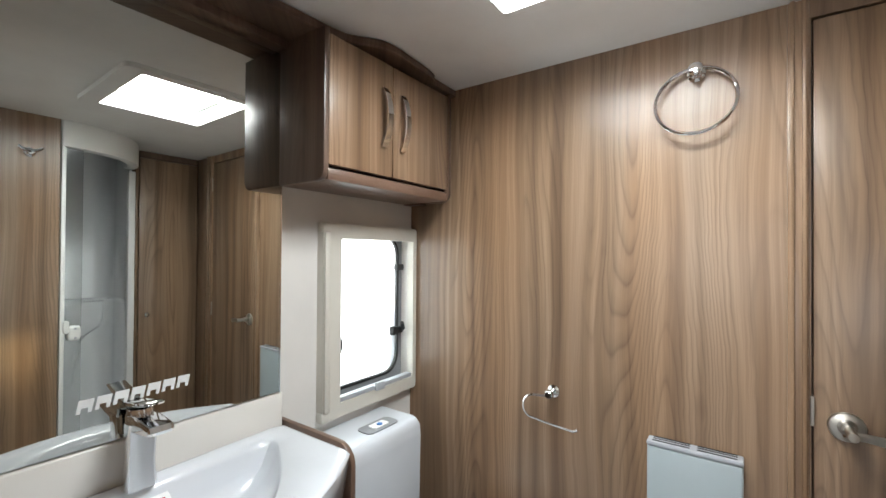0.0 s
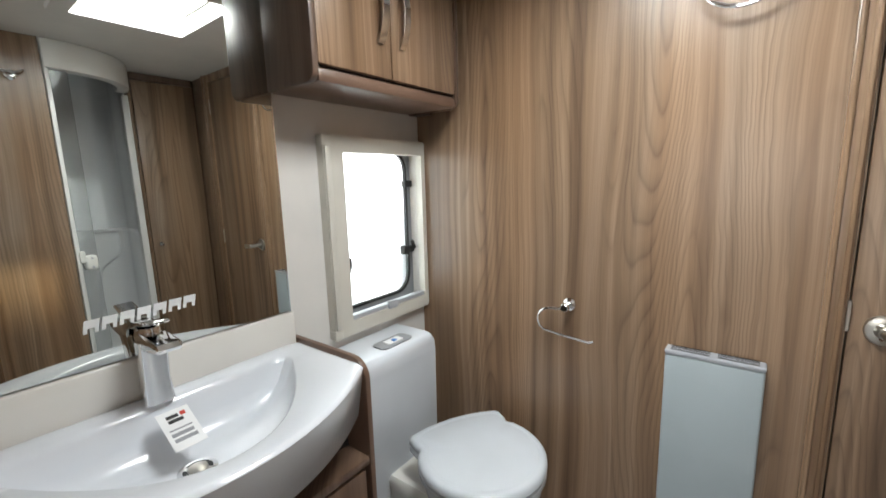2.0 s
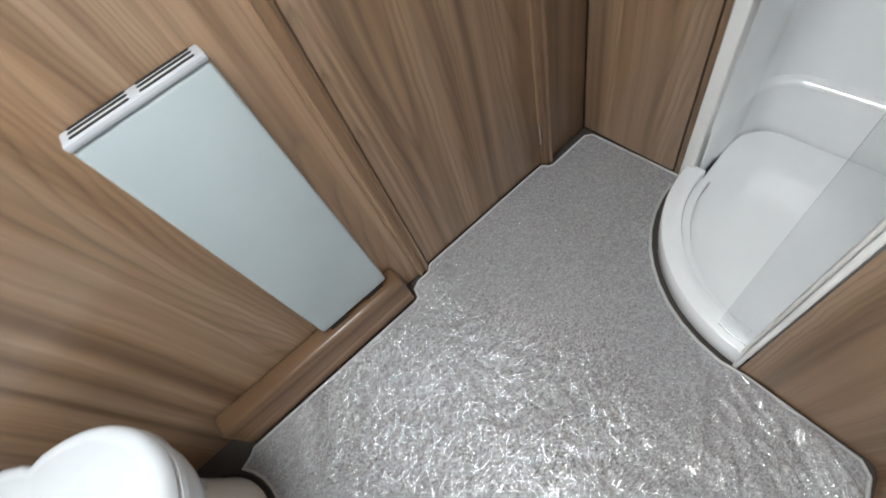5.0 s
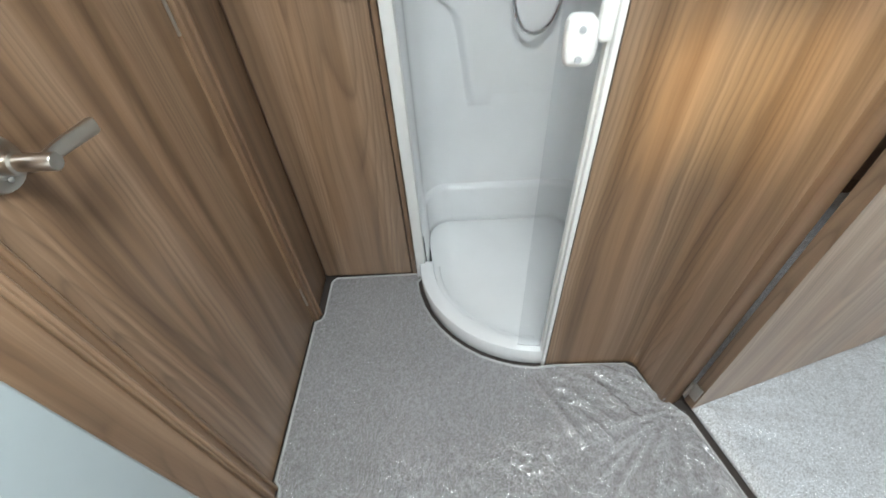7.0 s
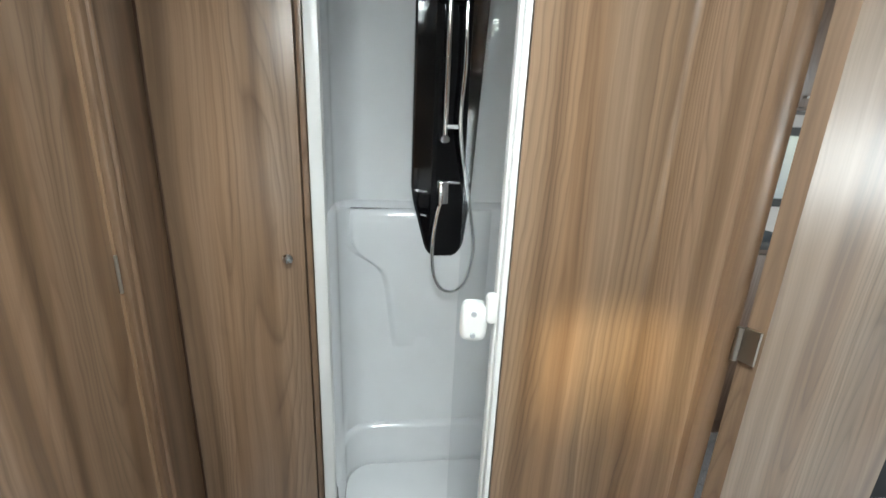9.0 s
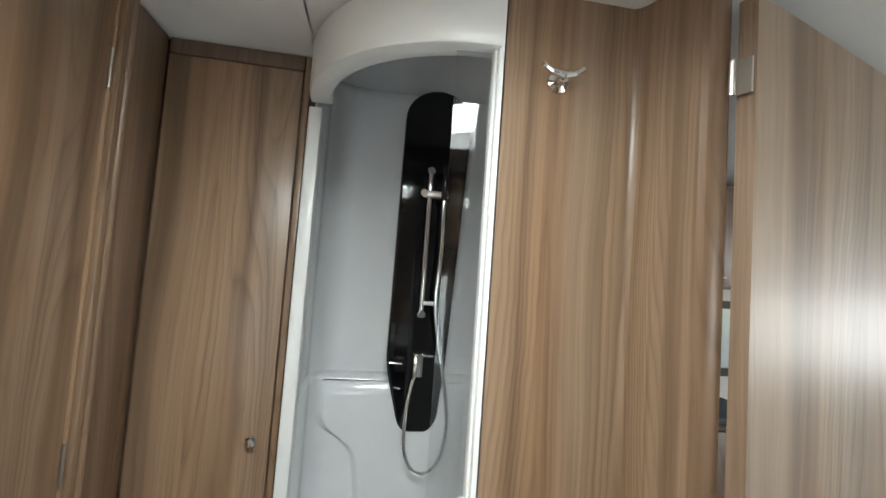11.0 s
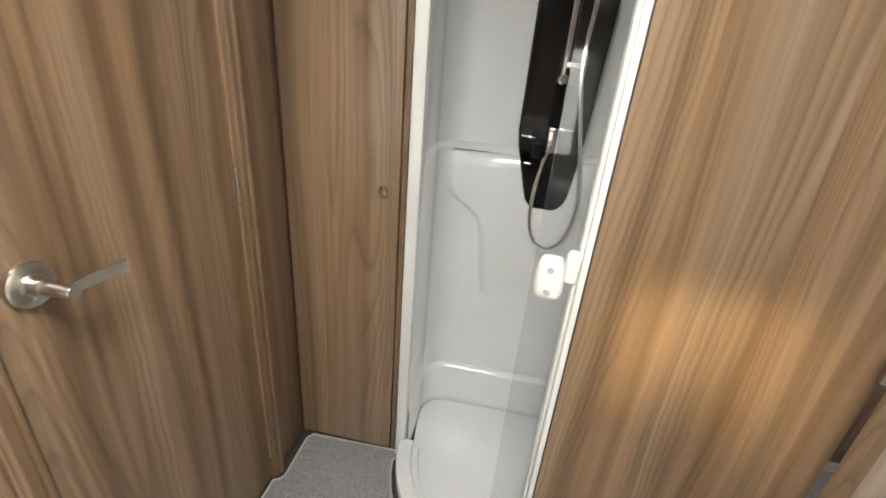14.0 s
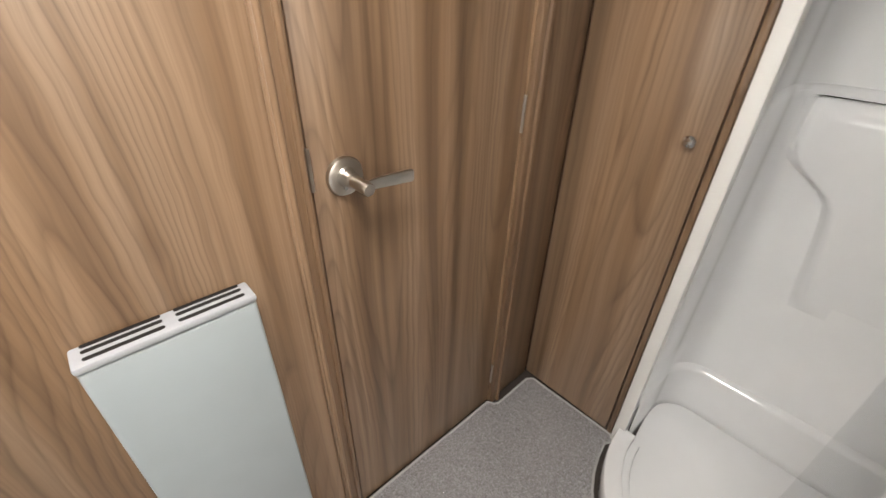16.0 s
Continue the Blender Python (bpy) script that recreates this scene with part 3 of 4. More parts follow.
for z, big in ((1.31, False), (1.06, True)):
    bm = B()
    box(bm, AX - 0.032, AX - 0.012, WIN[1] - 0.05, WIN[1] - 0.012, z - 0.012, z + 0.012, 0.003)
    if big:
        tube(bm, [(AX - 0.012, WIN[1] - 0.03, z), (AX + 0.006, WIN[1] - 0.035, z + 0.01), (AX + 0.012, WIN[1] - 0.05, z + 0.035)], 0.007)
        box(bm, AX - 0.03, AX - 0.008, WIN[1] - 0.075, WIN[1] - 0.045, z - 0.016, z + 0.016, 0.003)
    part("window_catch", bm, RUBBER, win)
bm = B()
tube(bm, [(AX - 0.03, WIN[0] + 0.024, 1.00), (AX - 0.008, WIN[0] + 0.030, 1.02), (AX + 0.0, WIN[0] + 0.036, 1.05), (AX - 0.006, WIN[0] + 0.038, 1.075)], 0.006)
part("window_stay", bm, RUBBER, win)
bm = B()
box(bm, AX + 0.002, AX + 0.026, WIN[0] + 0.01, WIN[1] - 0.006, WIN[2] + 0.031, WIN[2] + 0.046, 0.002)
box(bm, AX + 0.024, AX + 0.036, 1.27, 1.315, WIN[2] + 0.026, WIN[2] + 0.056, 0.004)
part("blind_bar", bm, GRILLE, win, "grey blind rail with a small pull")

# ---- mirror ----
mir = thing("wall_mirror", (AX, 0.45, 0.97), "large frameless mirror with pale lettering above the basin", "mirror")
MY0, MY1, MZ0, MZ1 = 0.0, 0.886, 0.972, 1.932
MX0, MX1 = AX + 0.0165, AX + 0.025
bm = B()
prism(bm, [(MX0 - 0.004, MY0), (MX0, MY0), (MX1, MY1), (MX1 - 0.004, MY1)], MZ0, MZ1, "z")
part("glass", bm, MIRROR, mir, "", 0)
bm = B()
box(bm, MX1 - 0.003, MX1 + 0.001, MY1, MY1 + 0.004, MZ0 - 0.003, MZ1 + 0.003)
part("edge_strip", bm, CHROME, mir)
bm = B()
prism(bm, [(AX + 0.0005, MY0), (MX0 - 0.0045, MY0), (MX1 - 0.0045, MY1 + 0.003), (AX + 0.0005, MY1 + 0.003)], MZ0, MZ1, "z")
part("backing_board", bm, WALL, mir, "white board behind the glass")
# the maker's lettering becomes seven slanted bars
for k in range(7):
    bm = B()
    y0 = 0.441 + k * 0.030
    z0 = 1.044 + k * 0.0012
    xm = MX0 + 0.0005 + (MX1 - MX0) * (y0 + 0.03) / MY1
    prism(bm, [(y0, z0), (y0 + 0.007, z0), (y0 + 0.0085, z0 + 0.010), (y0 + 0.020, z0 + 0.010), (y0 + 0.019, z0), (y0 + 0.025, z0), (y0 + 0.030, z0 + 0.026), (y0 + 0.005, z0 + 0.026)], xm, xm + 0.0006, "x")
    part("lettering", bm, FROST, mir, "pale slanted logo bar")

# ---- bulkhead over the mirror and the cornice ----
bm = B()
box(bm, AX, AX + 0.06, -0.05, 0.879, MZ1 + 0.004, CZ - 0.002, 0.004)
structure("trim_over_mirror", bm, WOOD_DARK, "dark walnut rail above the mirror", "trim")
bm = B()
pts = [(AX, -0.05), (-0.215, -0.05), (-0.200, 0.80), (-0.192, 0.93)]
pts += [(-0.192 + 0.072 * (0.5 - 0.5 * math.cos(math.pi * min(1, k / 5))), 0.95 + 0.028 * k) for k in range(1, 6)]
pts += [(-0.119, 1.14), (-0.126, 1.24), (-0.134, 1.31), (-0.140, 1.335), (-0.158, 1.35), (-0.160, WY - 0.002), (AX, WY - 0.002)]
prism(bm, pts, CZ - 0.026, CZ - 0.001, "z", 0.003, 1)
structure("trim_cornice", bm, WOOD_DARK, "dark walnut cornice with a wavy edge", "trim")

# ---- overhead cabinet ----
CF = -0.158
cab = thing("wall_cabinet", (-0.28, 1.18, 1.56), "walnut overhead cabinet with two doors and chrome handles", "cabinet")
bm = B()
prism(bm, rounded(AX + 0.001, CF, 1.556, CZ - 0.028, 0.0, 5, (0.0, 0.030, 0.0, 0.0)), 0.881, 0.899, "y", 0.004)
part("side_panel", bm, WOOD_DARK, cab)
bm = B()
prism(bm, rounded(AX + 0.001, CF, 1.556, CZ - 0.028, 0.0, 5, (0.0, 0.030, 0.0, 0.0)), 1.450, 1.466, "y", 0.004)
part("side_panel", bm, WOOD_DARK, cab)
bm = B()
box(bm, AX + 0.001, CF - 0.004, 0.899, 1.450, 1.558, 1.592, 0.008)
part("bottom_rail", bm, LIP, cab)
bm = B()
box(bm, AX + 0.001, CF - 0.022, 0.899, 1.450, 1.592, CZ - 0.03)
part("body", bm, DARK, cab)
bm = B()
box(bm, AX + 0.001, -0.30, 1.466, WY - 0.001, 1.556, CZ - 0.03)
part("filler", bm, WOOD_DARK, cab)


def bow_handle(parent, x, y, z0, z1, nx, ny, w=0.011):
    """A bowed strip handle that stands off an upright face; nx, ny point off the face."""
    bm = B()
    pts = []
    for k in range(13):
        t = k / 12
        off = 0.004 + 0.026 * math.sin(math.pi * t) ** 0.7
        pts.append((x + nx * off, y + ny * off, z0 + (z1 - z0) * t))
    # a flat strip with thickness
    tx, ty = -ny, nx
    rows = []
    for px, py, pz in pts:
        rows.append([bm.verts.new((px + tx * s * w + nx * d, py + ty * s * w + ny * d, pz)) for s, d in ((-1, 0), (1, 0), (1, 0.004), (-1, 0.004))])
    for a, b in zip(rows, rows[1:]):
        for k in range(4):
            bm.faces.new((a[k], a[(k + 1) % 4], b[(k + 1) % 4], b[k]))
    bm.faces.new(rows[0])
    bm.faces.new(rows[-1][::-1])
    for z in (z0 + 0.006, z1 - 0.006):
        lathe(bm, (x, y, z), (nx, ny, 0), [(0, 0.005), (0.009, 0.005)], 10)
    bmesh.ops.recalc_face_normals(bm, faces=bm.faces)
    return part("handle", bm, CHROME, parent, "bowed chrome handle", 40)


for y0, y1, hy in ((0.901, 1.146, 1.103), (1.150, 1.446, 1.186)):
    bm = B()
    box(bm, CF - 0.020, CF - 0.003, y0, y1, 1.600, CZ - 0.040, 0.003)
    d = part("door", bm, WOOD_DOOR, cab)
    bow_handle(d, CF - 0.003, hy, 1.685, 1.865, 1, 0)

# ---- basin unit ----
UX, TY = -0.075, 0.905
unit = thing("vanity_unit", (-0.23, 0.5, 0), "dark walnut vanity cupboard with chrome bow handles", "cabinet")
bm = B()
prism(bm, rounded(AX + 0.001, UX + 0.004, 0.0, 0.886, 0.0, 6, (0.0, 0.0, 0.055, 0.0)), TY, TY + 0.017, "y", 0.005)
part("end_panel", bm, LIP, unit, "rounded brown edged end panel")
bm = B()
box(bm, AX + 0.001, UX - 0.022, 0.0, TY, 0.05, 0.600)
part("body", bm, WOOD_DARK, unit)
bm = B()
box(bm, AX + 0.001, UX + 0.002, 0.0, TY - 0.001, 0.600, 0.624, 0.004)
part("shelf", bm, WOOD_UNIT, unit, "open shelf under the basin")
# block filling the recess: its deep shade is put into the colour
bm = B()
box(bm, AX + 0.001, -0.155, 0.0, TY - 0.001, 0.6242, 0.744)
part("recess_shade_block", bm, DARK, unit, "near-black block standing in for shade in the open recess")
bm = B()
box(bm, AX + 0.001, UX - 0.05, 0.0, TY - 0.001, 0.0, 0.05)
part("plinth", bm, DARK, unit)
for y0, y1, hy in ((0.525, 0.893, 0.566), (0.145, 0.519, 0.482)):
    bm = B()
    box(bm, UX - 0.021, UX - 0.002, y0, y1, 0.035, 0.590, 0.004)
    d = part("door", bm, WOOD_UNIT, unit)
    bow_handle(d, UX - 0.002, hy, 0.380, 0.560, 1, 0, 0.014)

# basin: a loop of rim and bowl outlines over one set of angles
BC = (-0.215, 0.545)
BT = 0.876


def front_x(y):
    return 0.062 - 0.135 * ((y - 0.55) / 0.355) ** 2


def rim(t):
    """The point of the outer outline in the direction t from the bowl's middle."""
    d = (math.cos(t), math.sin(t))
    lo, hi = 0.0, 2.0
    for _ in range(40):
        r = (lo + hi) / 2
        x, y = BC[0] + d[0] * r, BC[1] + d[1] * r
        inside = AX + 0.022 < x < front_x(y) and 0.12 < y < TY - 0.001
        lo, hi = (r, hi) if inside else (lo, r)
    return BC[0] + d[0] * lo, BC[1] + d[1] * lo


def bowl(t, grow):
    d = (math.cos(t), math.sin(t))
    lo, hi = 0.0, 2.0
    for _ in range(40):
        r = (lo + hi) / 2
        x, y = BC[0] + d[0] * r, BC[1] + d[1] * r
        inside = -0.303 - grow < x < front_x(y) - 0.068 - 0.166 * (abs(y - 0.55) / 0.265) ** 2.15 + grow and abs(y - 0.55) < 0.275 + grow
        lo, hi = (r, hi) if inside else (lo, r)
    return BC[0] + d[0] * lo, BC[1] + d[1] * lo


def build_basin():
    bm = B()
    N = 128
    ts = [2 * math.pi * k / N for k in range(N)]
    ctr = Vector((BC[0], BC[1]))
    loops = []

    def ring(fn, z, shrink=0.0, scale=1.0):
        out = []
        for t in ts:
            p = Vector(fn(t))
            d = (p - ctr)
            p = ctr + d * scale - d.normalized() * shrink
            out.append(bm.verts.new((p.x, p.y, z)))
        loops.append(out)
    ring(rim, 0.745, 0.030)
    ring(rim, 0.750, 0.022)
    ring(rim, 0.862, 0.003)
    ring(rim, 0.870, 0.001)
    ring(rim, BT, 0.006)
    ring(rim, BT + 0.001, 0.014)
    ring(lambda t: bowl(t, 0.014), BT - 0.004)
    ring(lambda t: bowl(t, 0.006), BT - 0.009)
    ring(lambda t: bowl(t, 0.0), BT - 0.020)
    ring(lambda t: bowl(t, 0.0), BT - 0.064, 0.0, 0.90)
    ring(lambda t: bowl(t, 0.0), BT - 0.095, 0.0, 0.74)
    ring(lambda t: bowl(t, 0.0), BT - 0.108, 0.0, 0.45)
    ring(lambda t: bowl(t, 0.0), BT - 0.113, 0.0, 0.15)
    for a, b in zip(loops, loops[1:]):
        for k in range(N):
            bm.faces.new((a[k], a[(k + 1) % N], b[(k + 1) % N], b[k]))
    bm.faces.new(loops[-1])
    bm.faces.new(loops[0][::-1])
    bmesh.ops.recalc_face_normals(bm, faces=bm.faces)
    return bm


basin = thing("wash_basin", (-0.2, 0.545, 0.75), "white moulded bow-front wash basin with upstand", "basin")
part("bowl", build_basin(), BASIN, basin, "", 50)
bm = B()
box(bm, AX + 0.001, AX + 0.022, 0.0, TY - 0.002, 0.80, 0.968, 0.006, 3)
part("upstand", bm, SPLASH, basin, "cream white upstand below the mirror")
bm = B()
lathe(bm, (-0.174, 0.545, BT - 0.1125), (0, 0, 1), [(0, 0.036), (0.003, 0.036), (0.0045, 0.032), (0.003, 0.028)], 28)
w = part("waste", bm, CHROME, basin, "chrome waste fitting")
bm = B()
lathe(bm, (-0.174, 0.545, BT - 0.1095), (0, 0, 1), [(0, 0.0275), (0.0012, 0.0272)], 24)
part("well", bm, RUBBER, w, "dark drain well")
bm = B()
lathe(bm, (-0.174, 0.545, BT - 0.1085), (0, 0, 1), [(0, 0.019), (0.004, 0.018), (0.006, 0.008)], 24)
part("plug", bm, SATIN, w)

# tap
TX, TYY = -0.318, 0.538
tap = thing("basin_tap", (TX, TYY, BT), "chrome single-lever mixer tap on the basin", "tap")
bm = B()
secs = [(0.0, 0.027, 0.030, 0), (0.004, 0.027, 0.030, 0), (0.05, 0.024, 0.026, 0), (0.120, 0.025, 0.027, 0.006), (0.138, 0.024, 0.028, 0.010)]
rows = []
for h, ax, ay, sx in secs:
    rows.append([bm.verts.new((TX + sx + ax * (abs(math.cos(t)) ** 0.6) * math.copysign(1, math.cos(t)), TYY + ay * (abs(math.sin(t)) ** 0.6) * math.copysign(1, math.sin(t)), BT + h)) for t in (2 * math.pi * k / 24 for k in range(24))])
for a, b in zip(rows, rows[1:]):
    for k in range(24):
        bm.faces.new((a[k], a[(k + 1) % 24], b[(k + 1) % 24], b[k]))
bm.faces.new(rows[0][::-1])
bm.faces.new(rows[-1])
part("body", bm, CHROME, tap, "", 40)
bm = B()
prism(bm, [(TX - 0.010, BT + 0.115), (TX + 0.104, BT + 0.132), (TX + 0.110, BT + 0.140), (TX + 0.104, BT + 0.150), (TX + 0.03, BT + 0.156), (TX - 0.015, BT + 0.152)], TYY - 0.024, TYY + 0.024, "y", 0.006, 3)
part("spout", bm, CHROME, tap, "", 40)
bm = B()
lathe(bm, (TX + 0.002, TYY, BT + 0.150), (0, 0, 1), [(0, 0.023), (0.010, 0.024), (0.014, 0.022)], 24)
prism(bm, [(TX - 0.03, BT + 0.160), (TX + 0.072, BT + 0.182), (TX + 0.077, BT + 0.187), (TX + 0.072, BT + 0.190), (TX - 0.028, BT + 0.172)], TYY - 0.019, TYY + 0.019, "y", 0.004, 2)
part("lever", bm, CHROME, tap, "", 40)

# card tag under the tap
tag = thing("paper_tag", (TX + 0.06, TYY, BT), "white card tag with printed bars lying in the basin", "tag")
TU = Vector((0.90, 0, -0.44)).normalized()


def tag_quad(bm, u0, u1, v0, v1, lift):
    o = Vector((TX + 0.052, TYY + 0.004, BT - 0.011 + lift))
    ps = [o + TU * u + Vector((0, v, 0)) for u, v in ((u0, v0), (u1, v0), (u1, v1), (u0, v1))]
    lo = [bm.verts.new(p - Vector((0, 0, 0.0006))) for p in ps]
    hi = [bm.verts.new(p) for p in ps]
    bm.faces.new(hi)
    bm.faces.new(lo[::-1])
    for k in range(4):
        bm.faces.new((lo[k], lo[(k + 1) % 4], hi[(k + 1) % 4], hi[k]))


bm = B()
tag_quad(bm, 0.0, 0.100, -0.030, 0.030, 0.0)
part("card", bm, PAPER, tag, "", 0)
for u0, u1, v0, v1, mat in ((0.014, 0.022, -0.016, 0.006, INK), (0.026, 0.034, -0.016, 0.012, INK), (0.012, 0.022, 0.010, 0.020, RED_INK), (0.050, 0.053, -0.022, 0.020, INK_GREY), (0.060, 0.068, -0.022, 0.018, INK_GREY), (0.074, 0.082, -0.022, 0.020, INK_GREY)):
    bm = B()
    tag_quad(bm, u0, u1, v0, v1, 0.0012)
    part("print_bar", bm, mat, tag, "", 0)

# ---- toilet ----
wc = thing("toilet", (-0.1, 1.24, 0), "white cassette toilet with closed lid and tall back housing", "toilet")
bm = B()
# back housing: sloping front, from the vanity's end panel along the window wall
rows = []
for z, xf in ((0.0, -0.262), (0.03, -0.262), (0.40, -0.222), (0.74, -0.186), (0.772, -0.186), (0.788, -0.198), (0.794, -0.215)):
    yr = 1.335 + 0.095 * (0.80 - z) / 0.8
    rows.append([bm.verts.new(p) for p in ((AX + 0.001, TY + 0.018, z), (xf, TY + 0.018, z), (xf, yr - 0.012, z), (xf - 0.012, yr, z), (AX + 0.001, yr, z))])
for a, b in zip(rows, rows[1:]):
    for k in range(5):
        bm.faces.new((a[k], a[(k + 1) % 5], b[(k + 1) % 5], b[k]))
bm.faces.new(rows[0][::-1])
bm.faces.new(rows[-1])
bmesh.ops.recalc_face_normals(bm, faces=bm.faces)
part("housing", bm, TOILET, wc, "tall white back housing", 40)
bm = B()
prism(bm, rounded(-0.292, -0.226, 1.125, 1.268, 0.020), 0.7945, 0.798, "z", 0.001, 1)
ctl = part("control_panel", bm, PANEL_GREY, wc, "grey control panel")
bm = B()
prism(bm, rounded(-0.276, -0.242, 1.165, 1.232, 0.006), 0.798, 0.800, "z")
part("display", bm, PAPER, ctl)
bm = B()
lathe(bm, (-0.257, 1.20, 0.800), (0, 0, 1), [(0, 0.010), (0.002, 0.009)], 18)
part("button", bm, BLUE, ctl, "blue flush button")
# foot: box to the wall with a round front
bm = B()
PR = 0.160


def foot_outline(r, back):
    return [(back, TC[1] - r)] + [(TC[0] + r * math.cos(radians(a)), TC[1] + r * math.sin(radians(a))) for a in range(-90, 91, 10)] + [(back, TC[1] + r)]


rows = []
for z, r in ((0.0, PR), (0.012, PR), (0.03, PR - 0.004), (0.22, PR - 0.012), (0.30, PR - 0.008), (0.345, PR + 0.004), (0.36, PR - 0.006)):
    rows.append([bm.verts.new((x, y, z)) for x, y in foot_outline(r, -0.255)])
n = len(rows[0])
for a, b in zip(rows, rows[1:]):
    for k in range(n):
        bm.faces.new((a[k], a[(k + 1) % n], b[(k + 1) % n], b[k]))
bm.faces.new(rows[0][::-1])
bm.faces.new(rows[-1])
bmesh.ops.recalc_face_normals(bm, faces=bm.faces)
part("pedestal", bm, CERAMIC, wc, "warm white rounded pedestal", 50)
bm = B()
tube(bm, [(x, y, 0.006) for x, y in foot_outline(PR + 0.004, -0.25)], 0.006, 6)
part("base_seal", bm, RUBBER, wc)
SWING = radians(-27)
LC = Vector((0.072, 1.215, 0))


def swung(x, y, z):
    c, s = math.cos(SWING), math.sin(SWING)
    return (LC.x + x * c - y * s, LC.y + x * s + y * c, z)


def loft(bm, rows):
    vs = [[bm.verts.new(swung(*p)) for p in r] for r in rows]
    m2 = len(vs[0])
    for a, b in zip(vs, vs[1:]):
        for k in range(m2):
            bm.faces.new((a[k], a[(k + 1) % m2], b[(k + 1) % m2], b[k]))
    bm.faces.new(vs[0][::-1])
    bm.faces.new(vs[-1])
    bmesh.ops.recalc_face_normals(bm, faces=bm.faces)


def disc(r, z, cx=0.0):
    return [(cx + r * math.cos(t), r * 0.97 * math.sin(t), z) for t in (2 * math.pi * k / 40 for k in range(40))]


bm = B()
loft(bm, [disc(0.125, 0.335, -0.03), disc(0.150, 0.36, -0.02), disc(0.172, 0.395, -0.008), disc(0.182, 0.43, 0), disc(0.182, 0.456, 0), disc(0.174, 0.465, 0)])
part("bowl", bm, TOILET, wc, "white swivel bowl", 50)


def lid_line(g, z):
    """A near-round lid with two ears at its hinge end."""
    half = [(0.19 * math.cos(radians(a)), 0.19 * math.sin(radians(a))) for a in range(0, 116, 6)]
    half += [(-0.092, 0.161), (-0.102, 0.157), (-0.118, 0.164), (-0.160, 0.168), (-0.174, 0.158), (-0.190, 0.110), (-0.200, 0.055)]
    line = half + [(-0.203, 0.0)] + [(x, -y) for x, y in half[:0:-1]]
    k = 1 + g / 0.19
    return [(x * k, y * k, z) for x, y in line]


bm = B()
loft(bm, [lid_line(-0.006, 0.466), lid_line(0.002, 0.470), lid_line(0.002, 0.482), lid_line(-0.004, 0.487)])
part("seat", bm, TOILET, wc, "", 50)
bm = B()
loft(bm, [lid_line(-0.003, 0.490), lid_line(0.003, 0.494), lid_line(0.002, 0.508), lid_line(-0.006, 0.516), lid_line(-0.020, 0.518), lid_line(-0.023, 0.5168), lid_line(-0.026, 0.518), lid_line(-0.09, 0.521), lid_line(-0.14, 0.522)])
part("lid", bm, TOILET, wc, "closed white lid", 60)
bm = B()
box(bm, TC[0] + 0.125, TC[0] + 0.152, TC[1] + 0.035, TC[1] + 0.065, 0.20, 0.30, 0.004)
part("flush_handle", bm, SATIN, wc, "grey valve handle")

# ---- heater box and heater ----
bm = B()
box(bm, 0.150, 0.758, 1.437, WY, 0.0, 0.138, 0.012, 3)
structure("heater_plinth", bm, WOOD_LEDGE, "walnut boxed ledge along the wall under the heater", "plinth")
heat = thing("panel_heater", (0.605, WY, 0.14), "slim silver grey panel heater with slotted top", "heater")
HX0, HX1, HZ0, HZ1, HY = 0.508, 0.726, 0.158, 0.856, 1.456
bm = B()
box(bm, HX0, HX1, HY, WY - 0.001, HZ0, HZ1 - 0.012, 0.007, 3)
part("casing", bm, HEATER, heat)
bm = B()
box(bm, HX0 - 0.001, HX1 + 0.001, HY - 0.002, WY - 0.001, HZ1 - 0.012, HZ1, 0.004)
cap = part("top_grille", bm, GRILLE, heat, "pale grey slotted top")
for x0, x1 in ((HX0 + 0.012, 0.610), (0.626, HX1 - 0.012)):
    for y in (HY + 0.007, HY + 0.022, HY + 0.034):
        bm = B()
        prism(bm, rounded(x0, x1, y, y + 0.007, 0.003, 3), HZ1 - 0.001, HZ1 + 0.0006, "z")
        part("slot", bm, DARK if y > HY + 0.03 else RUBBER, cap, "dark air slot")
for x in (HX0 + 0.02, HX1 - 0.075):
    bm = B()
    box(bm, x, x + 0.055, HY + 0.004, WY - 0.004, 0.137, HZ0 + 0.002)
    part("foot", bm, RUBBER, heat)

# ---- towel ring ----
ringt = thing("towel_ring", (0.622, WY, 1.86), "round chrome towel ring hanging on the wall", "towel ring")
bm = B()
lathe(bm, (0.622, WY, 1.858), (0, -1, 0), [(0, 0.022), (0.006, 0.022), (0.009, 0.015), (0.02, 0.012), (0.03, 0.017), (0.045, 0.017), (0.048, 0.012)], 24)
part("mount", bm, CHROME, ringt)
bm = B()
tube(bm, [(0.620 + 0.094 * math.cos(t), WY - 0.036 + 0.010 * math.sin(t), 1.776 + 0.089 * math.sin(t)) for t in (2 * math.pi * k / 48 for k in range(48))], 0.0048, 10, closed=True)
part("ring", bm, CHROME, ringt)

# ---- toilet roll holder ----
roll = thing("toilet_roll_holder", (0.235, WY, 0.92), "chrome wire toilet roll holder, empty", "roll holder")
bm = B()
lathe(bm, (0.228, WY, 0.925), (0, -1, 0), [(0, 0.020), (0.006, 0.020), (0.010, 0.012), (0.03, 0.011), (0.034, 0.013), (0.052, 0.013), (0.055, 0.010)], 20)
part("mount", bm, CHROME, roll)
bm = B()
pts = [(0.225, 1.458, 0.918)] + [(0.182 + 0.036 * math.cos(radians(a)), 1.45 - 0.02 * (a - 90) / 180, 0.884 + 0.034 * math.sin(radians(a))) for a in range(95, 271, 16)]
pts += [(0.22, 1.425, 0.848), (0.318, 1.41, 0.846), (0.332, 1.408, 0.853)]
